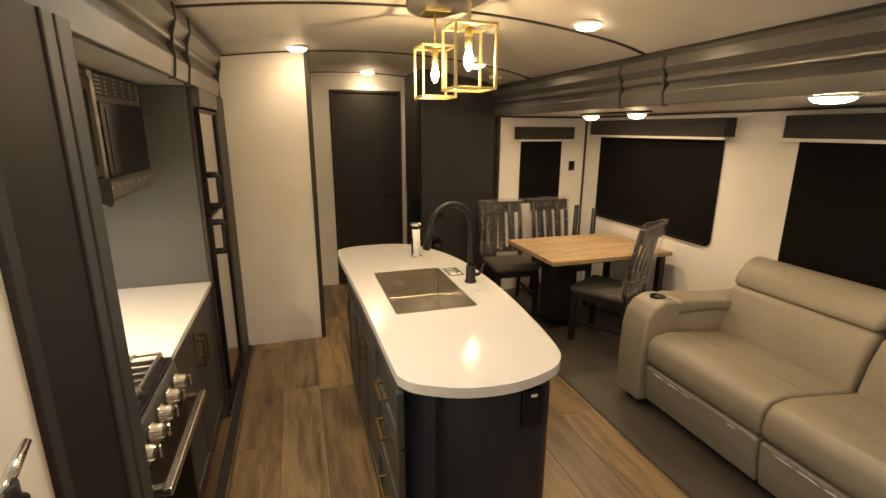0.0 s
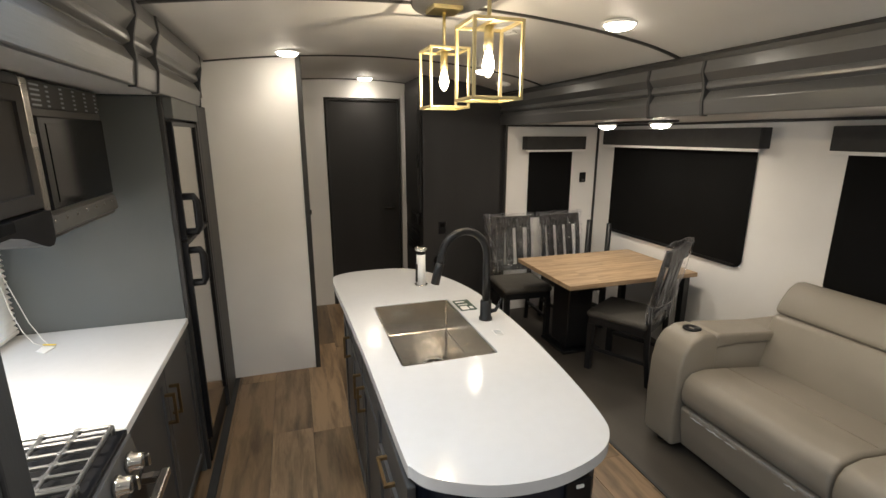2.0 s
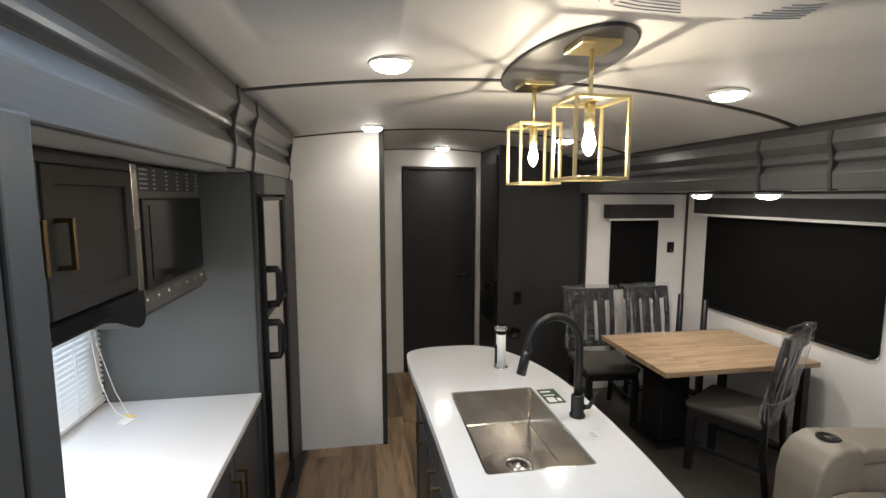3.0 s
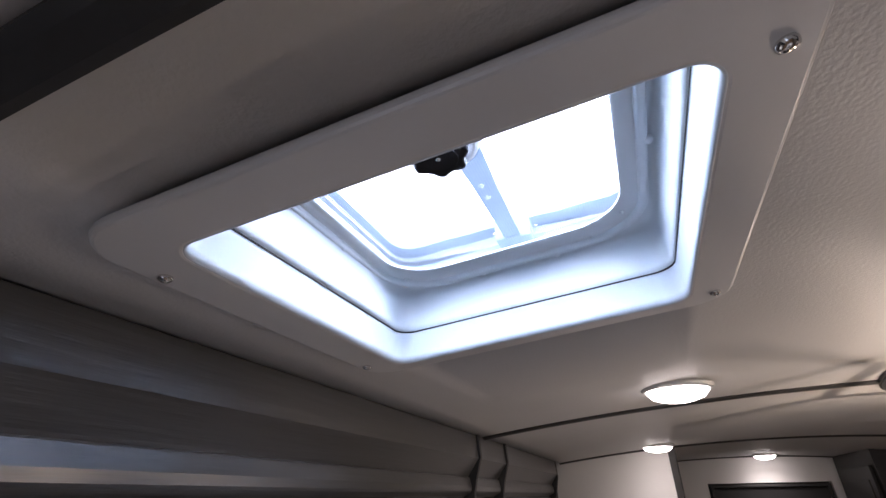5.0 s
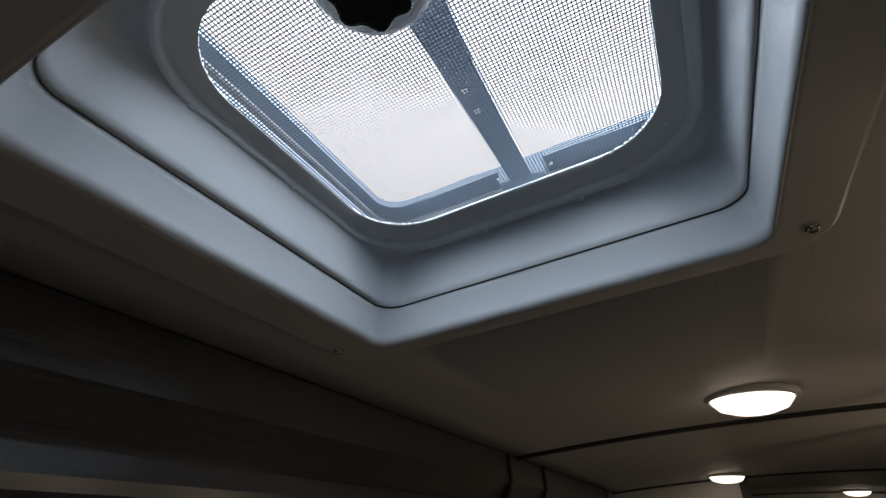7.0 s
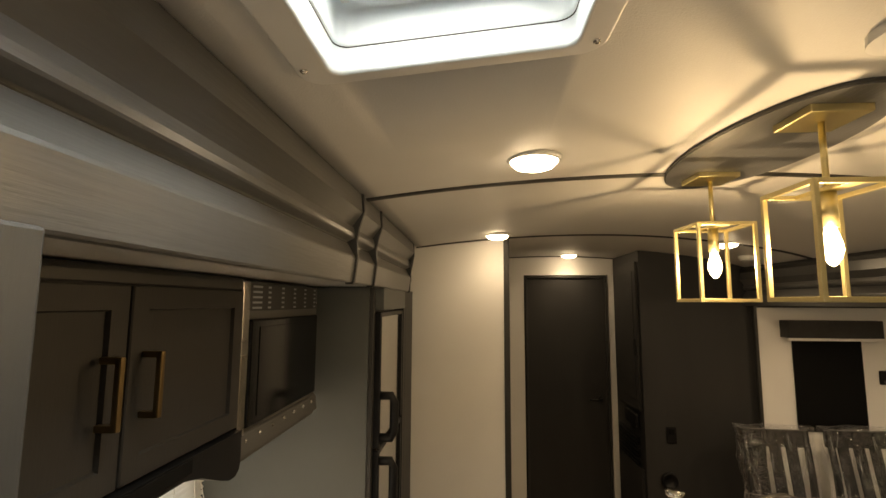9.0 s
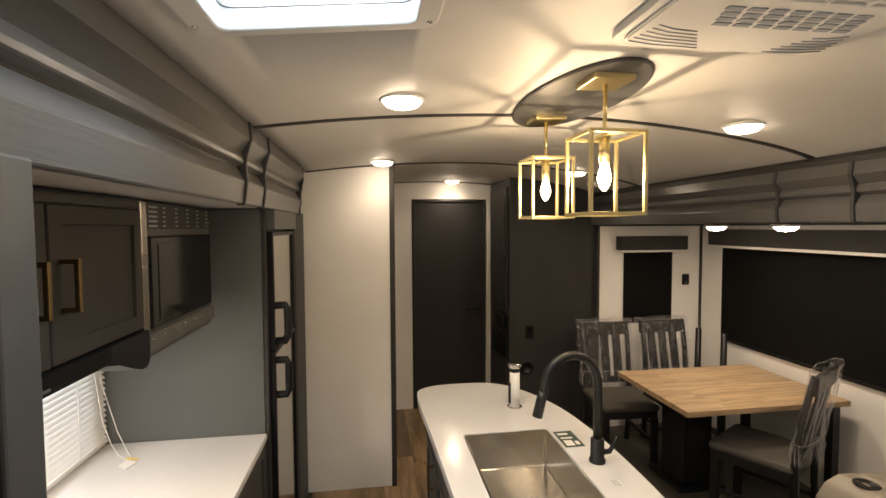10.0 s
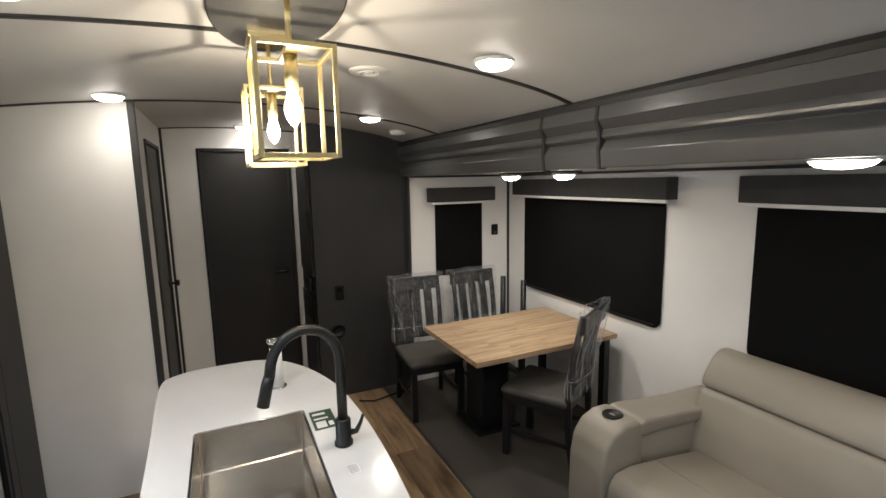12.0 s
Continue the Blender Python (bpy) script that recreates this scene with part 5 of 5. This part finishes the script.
part("flange", lathe([(0.085, 0.001), (0.085, -0.004), (0.070, -0.012), (0.064, -0.010)], 1.25, 2.69, "Z", 36, cz=z), WHITEPL, rv)
part("throat", lathe([(0.060, -0.004), (0.0, -0.005)], 1.25, 2.69, "Z", 30, cz=z), BLACK, rv)
for r in (0.014, 0.040):
    part("ring", lathe([(r + 0.003, -0.005), (r + 0.005, -0.013), (r - 0.004, -0.015), (r - 0.003, -0.005)], 1.25, 2.69, "Z", 30, cz=z), WHITEPL, rv)
part("spoke", box(1.192, 1.308, 2.687, 2.693, z - 0.013, z - 0.007, 0.001), WHITEPL, rv)
part("spoke", box(1.247, 1.253, 2.632, 2.748, z - 0.0132, z - 0.0072, 0.001), WHITEPL, rv)
sm = thing("smoke_alarm", (1.88, 4.10, arch(1.88)), "round white smoke alarm on the ceiling", "smoke alarm")
part("case", lathe([(0.060, 0.006), (0.060, -0.014), (0.050, -0.028), (0.0, -0.031)], 1.88, 4.10, "Z", 32, cz=arch(1.88)), WHITEPL, sm)
part("slot_ring", lathe([(0.044, -0.0285), (0.044, -0.0315), (0.036, -0.032), (0.036, -0.0285)], 1.88, 4.10, "Z", 32, cz=arch(1.88)), SLOTGREY, sm)

# air conditioner grille
AX0, AX1, AY0, AY1 = 0.69, 1.24, 1.02, 1.66
ac = thing("air_conditioner", (0.96, 1.34, 2.2), "white slotted ceiling air conditioner panel", "air conditioner")
part("housing", prism(rounded(AX0, AX1, AY0, AY1, 0.05), "Z", 2.205, 2.233), WHITEPL, ac)
part("face", prism(rounded(AX0 + 0.02, AX1 - 0.02, AY0 + 0.02, AY1 - 0.02, 0.045), "Z", 2.196, 2.206, 0.003), WHITEPL, ac)
for k in range(6):
    part("groove", tube([(AX0 + 0.030 + 0.004 * k, AY1 - 0.052 - 0.017 * k, 2.1955), (AX0 + 0.09, AY1 - 0.040 - 0.0165 * k, 2.1955), (AX0 + 0.21 - 0.012 * k, AY1 - 0.034 - 0.0165 * k, 2.1955)], 0.0016, 5), SLOTGREY, ac)
    part("groove", tube([(AX1 - 0.030 - 0.004 * k, AY1 - 0.052 - 0.017 * k, 2.1955), (AX1 - 0.08, AY1 - 0.040 - 0.0165 * k, 2.1955), (AX1 - 0.17 + 0.010 * k, AY1 - 0.034 - 0.0165 * k, 2.1955)], 0.0016, 5), SLOTGREY, ac)
for r in range(4):
    for k in range(7):
        x = AX0 + 0.155 + k * 0.047 - 0.008 * r
        part("slot", box(x, x + 0.036, AY1 - 0.165 - r * 0.022, AY1 - 0.152 - r * 0.022, 2.1940, 2.1965), SLOTGREY, ac)
part("filter_recess", box(AX0 + 0.12, AX1 - 0.05, AY0 + 0.06, AY1 - 0.27, 2.1945, 2.1965), BLACK, ac)
for k in range(15):
    yy = AY0 + 0.065 + k * 0.021
    part("louvre", box(AX0 + 0.12, AX1 - 0.05, yy, yy + 0.011, 2.187, 2.1945, 0.002), WHITEPL, ac)
for k in range(4):
    x = AX0 + 0.20 + k * 0.085
    part("louvre_rib", box(x, x + 0.007, AY0 + 0.06, AY1 - 0.27, 2.186, 2.1935, 0.001), WHITEPL, ac)

# ---- roof vent ----
SL = (arch(VX1) - arch(VX0)) / (VX1 - VX0)


def lean(bm):
    """Lets the low rim follow the bow of the ceiling."""
    for v in bm.verts:
        v.co.z += SL * (v.co.x - VX0)
    return bm


ZV = arch(VX0)
rv2 = thing("roof_vent", (0.054, 1.397, 2.15), "open square white roof vent with screen, crank knob and skylight lid", "roof vent")
garnish = slab_with_hole(rounded(-0.181, 0.289, 1.162, 1.606, 0.040), rounded(VX0, VX1, VY0, VY1, 0.022), ZV - 0.010, ZV - 0.0005)
gob = part("garnish", lean(garnish), WHITEPL, rv2, "white plastic trim ring")
round_off(gob, 0.004, 3)


def loft(rings, closed_top=False):
    bm = bmesh.new()
    vr = [[bm.verts.new(p) for p in r] for r in rings]
    for a, b in zip(vr, vr[1:]):
        for k in range(len(a)):
            f = bm.faces.new((a[k], a[(k + 1) % len(a)], b[(k + 1) % len(a)], b[k]))
            f.smooth = True
    return bm


def rr(inset, r, zfun):
    return [(x, y, zfun(x)) for x, y in rounded(VX0 + inset, VX1 - inset, VY0 + inset, VY1 - inset, r, 8)]


low_z = lambda d: (lambda x: ZV + SL * (x - VX0) + d)
well = loft([rr(0.0, 0.022, low_z(-0.0095)), rr(0.001, 0.022, low_z(0.0)), rr(0.004, 0.022, low_z(0.026)), rr(0.006, 0.024, low_z(0.030))])
wo = part("lower_throat", well, VENTPL, rv2)
wo.modifiers.new("thick", "SOLIDIFY").thickness = -0.003
part("joint_line", loft([rr(0.0055, 0.024, low_z(0.0295)), rr(0.0066, 0.024, low_z(0.0298)), rr(0.0066, 0.024, low_z(0.0313))]), DARKTRIM, rv2, "dark joint line")
LEDGE = 0.0914       # the flat ledge round the screen, above the rim


def level(x0, x1, y0, y1, r, d):
    """A round-cornered ring that leans with the roof, d above the rim."""
    return [(x, y, low_z(d)(x)) for x, y in rounded(x0, x1, y0, y1, r, 8)]


uo = part("upper_throat", loft([rr(0.0062, 0.025, low_z(0.0312)), level(-0.1225, 0.2330, 1.2155, 1.5740, 0.026, 0.040), level(-0.1210, 0.2305, 1.2170, 1.5730, 0.028, LEDGE - 0.014),
                                level(-0.1195, 0.2290, 1.2185, 1.5720, 0.029, LEDGE - 0.007), level(-0.1160, 0.2255, 1.2215, 1.5700, 0.030, LEDGE - 0.002), level(-0.1110, 0.2210, 1.2260, 1.5665, 0.032, LEDGE),
                                level(-0.1000, 0.1920, 1.2560, 1.5250, 0.060, LEDGE)]), VENTPL, rv2)
uo.modifiers.new("thick", "SOLIDIFY").thickness = -0.003
outer = rounded(-0.1225, 0.2205, 1.2300, 1.5640, 0.078, 10)
inner = rounded(-0.1150, 0.2100, 1.2370, 1.5560, 0.069, 10)
ro = part("screen_frame", lean(slab_with_hole(outer, inner, ZV + LEDGE - 0.008, ZV + LEDGE + 0.006)), VENTPL, rv2, "round-cornered screen frame")
round_off(ro, 0.004, 3)
sc = part("insect_screen", lean(slab_with_hole(inner, [(0.051 + 0.03 * math.cos(2 * math.pi * k / 24), 1.284 + 0.03 * math.sin(2 * math.pi * k / 24)) for k in range(24)], ZV + LEDGE + 0.0020, ZV + LEDGE + 0.0025)), SCREEN, rv2, "fine mesh screen")
sc.visible_shadow = False


def raised(bm):
    """Tips the lid parts up towards the far side, as the lid stands ajar."""
    for v in bm.verts:
        v.co.z += 0.065 * (v.co.x - VX0 + 0.03)
    return bm


part("curb", loft([level(-0.120, 0.216, 1.2330, 1.5610, 0.070, LEDGE + 0.006), level(-0.127, 0.235, 1.212, 1.5765, 0.045, LEDGE + 0.040)]), GREYPL, rv2, "blue-grey curb above the screen")
part("lid_gasket", raised(slab_with_hole(rounded(VX0 - 0.02, VX1 + 0.02, VY0 - 0.02, VY1 + 0.02, 0.05, 8), rounded(VX0 + 0.008, VX1 - 0.035, VY0 + 0.020, VY1 - 0.022, 0.030, 8), 2.319, 2.328)), GREYPL, rv2, "blue-grey lid frame")
lid = part("lid", raised(prism(rounded(VX0 - 0.03, VX1 + 0.03, VY0 - 0.03, VY1 + 0.03, 0.05), "Z", 2.372, 2.376)), LID, rv2, "white translucent lid")
sky_lamp((VX0 + VX1) / 2, (VY0 + VY1) / 2, 2.368, 0.42, 0.42, 26.0)
solid("backdrop", box(-1.1, 1.2, 0.4, 3.2, 2.60, 2.61), SKYGLOW, "plain white overcast sky above the roof vent", "sky")
part("crank_housing", lathe([(0.0385, 0.002), (0.0385, -0.010), (0.036, -0.017), (0.0325, -0.020), (0.030, -0.0205), (0.0295, -0.012), (0.0, -0.012)], 0.050, 1.283, "Z", 36, cz=2.272), HOUSING, rv2, "frosted crank housing")
part("crank_neck", box(0.030, 0.078, VY0 + 0.018, 1.256, 2.2625, 2.2705, 0.002), HOUSING, rv2)
kn = bmesh.new()
lobes = [(0.052 + (0.0245 + 0.0022 * math.cos(7 * a)) * math.cos(a), 1.281 + (0.0245 + 0.0022 * math.cos(7 * a)) * math.sin(a)) for a in (2 * math.pi * k / 84 for k in range(84))]
prism(lobes, "Z", 2.238, 2.268, 0.0, kn)
ko = part("crank_knob", kn, BLACK, rv2, "black lobed crank knob")
round_off(ko, 0.003, 2)
part("knob_dish", lathe([(0.017, 0.0), (0.016, -0.0015), (0.014, 0.0008), (0.0, 0.0008)], 0.052, 1.281, "Z", 30, cz=2.2385), BLACK, ko)
part("knob_screw", lathe([(0.0025, 0.0), (0.002, -0.0015), (0.0, -0.002)], 0.052, 1.281, "Z", 12, cz=2.2385), CHROME, ko)
arm = part("lift_arm", prism([(0.034, 1.270), (0.074, 1.270), (0.066, 1.400), (0.064, 1.552), (0.042, 1.552), (0.040, 1.400)], "Z", 2.300, 2.305), GREYPL, rv2, "blue-grey lift arm")
for x, y in ((0.050, 1.413), (0.050, 1.438)):
    part("rivet", lathe([(0.0035, 0.0), (0.003, -0.0015), (0.0, -0.002)], x, y, "Z", 10, cz=2.300), WHITEPL, arm)
part("lid_bracket", box(0.030, 0.078, 1.536, 1.562, 2.2965, 2.322, 0.002), GREYPL, rv2)
for x in (0.026, 0.082):
    part("bracket_screw", lathe([(0.004, 0.0), (0.0, -0.002)], x, 1.553, "Z", 10, cz=2.317), CHROME, rv2)
for x, y in ((-0.121, 1.405), (0.2205, 1.385), (0.104, 1.563), (0.001, 1.563), (-0.121, 1.30), (0.13, 1.231), (0.2205, 1.29)):
    part("screen_tab", lathe([(0.0045, 0.0), (0.0045, -0.004), (0.003, -0.006), (0.0, -0.006)], x, y, "Z", 14, cz=low_z(LEDGE - 0.003)(x)), VENTPL, rv2)
for x, y in ((0.150, 1.552), (0.190, 1.512), (-0.098, 1.530)):
    part("ledge_pip", lathe([(0.0025, 0.001), (0.0025, -0.002), (0.0, -0.003)], x, y, "Z", 10, cz=low_z(LEDGE)(x)), VENTPL, rv2)
part("label", lean(box(-0.112, -0.096, 1.543, 1.552, ZV + LEDGE - 0.0012, ZV + LEDGE - 0.0004)), WHITEPL, rv2)
for x, y in ((-0.167, 1.235), (-0.167, 1.553), (0.270, 1.569), (0.270, 1.215)):
    zc = ZV + SL * (x - VX0) - 0.010
    part("screw", lathe([(0.006, 0.001), (0.006, -0.002), (0.003, -0.004), (0.0, -0.004)], x, y, "Z", 12, cz=zc), CHROME, rv2)
# roof round the vent
solid("roof", slab_with_hole([(-1.3, YB - 0.2), (3.3, YB - 0.2), (3.3, YE + 0.3), (-1.3, YE + 0.3)], rounded(VX0 - 0.005, VX1 + 0.005, VY0 - 0.005, VY1 + 0.005, 0.03), 2.315, 2.334), WHITEPL, "flat white roof above the bowed ceiling", "roof")
solid("ground", box(-60, 60, -60, 60, -0.75, -0.70), SLIDEFLOOR, "plain grey ground outside", "ground")

# cable along the floor by the wardrobe
solid("cable", tube([(1.55, 4.30, 0.006), (1.66, 4.24, 0.007), (1.80, 4.27, 0.011), (1.95, 4.31, 0.012), (2.05, 4.38, 0.012)], 0.006, 8), BLACK, "black cable lying on the floor", "cable", kind="")

# fire extinguisher by the entry
fe = thing("fire_extinguisher", (-0.175, 0.53, 0.62), "small red fire extinguisher with black valve on the white wall", "fire extinguisher")
FEX, FEY = -0.190, 0.665
part("cylinder", lathe([(0.0, 0.0), (0.050, 0.006), (0.052, 0.03), (0.052, 0.24), (0.046, 0.275), (0.026, 0.300), (0.020, 0.305)], FEX, FEY, "Z", 28, cz=0.915), RED, fe)
part("valve", lathe([(0.020, 0.0), (0.020, 0.020), (0.014, 0.026), (0.014, 0.045)], FEX, FEY, "Z", 20, cz=1.220), BLACK, fe, "black valve")
part("lever", tube([(FEX, FEY - 0.02, 1.258), (FEX, FEY + 0.02, 1.268), (FEX, FEY + 0.060, 1.283)], [0.007, 0.008, 0.005], 8), CHROME, fe, "steel squeeze lever")
part("bracket", box(XL + 0.030, FEX - 0.045, FEY - 0.03, FEY + 0.03, 0.97, 1.16, 0.002), BLACK, fe)

# ---- oak planks, laid lengthwise ----
floor_ob = bpy.data.objects["floor"]
PW, PL, GAP = 0.2275, 1.22, 0.0016
rnd = random.Random(11)
meshes = {}
x = -0.708
while x < 1.80:
    x1 = min(x + PW, 1.806)
    y = YB - rnd.uniform(0, PL)
    while y < YE:
        ya, yb = max(y, YB), min(y + PL, YE)
        if yb - ya > 0.02:
            key = (round(x1 - x, 4), round(yb - ya, 3))
            if key not in meshes:
                meshes[key] = mesh_of("plank", box(-key[0] / 2 + GAP / 2, key[0] / 2 - GAP / 2, -key[1] / 2 + GAP / 2, key[1] / 2 - GAP / 2, -0.007, 0.0, 0.0008, segs=1), PLANK)
            p = new("plank", meshes[key])
            p.parent = floor_ob
            p.location = ((x + x1) / 2, (ya + yb) / 2, 0)
        y += PL
    x += PW
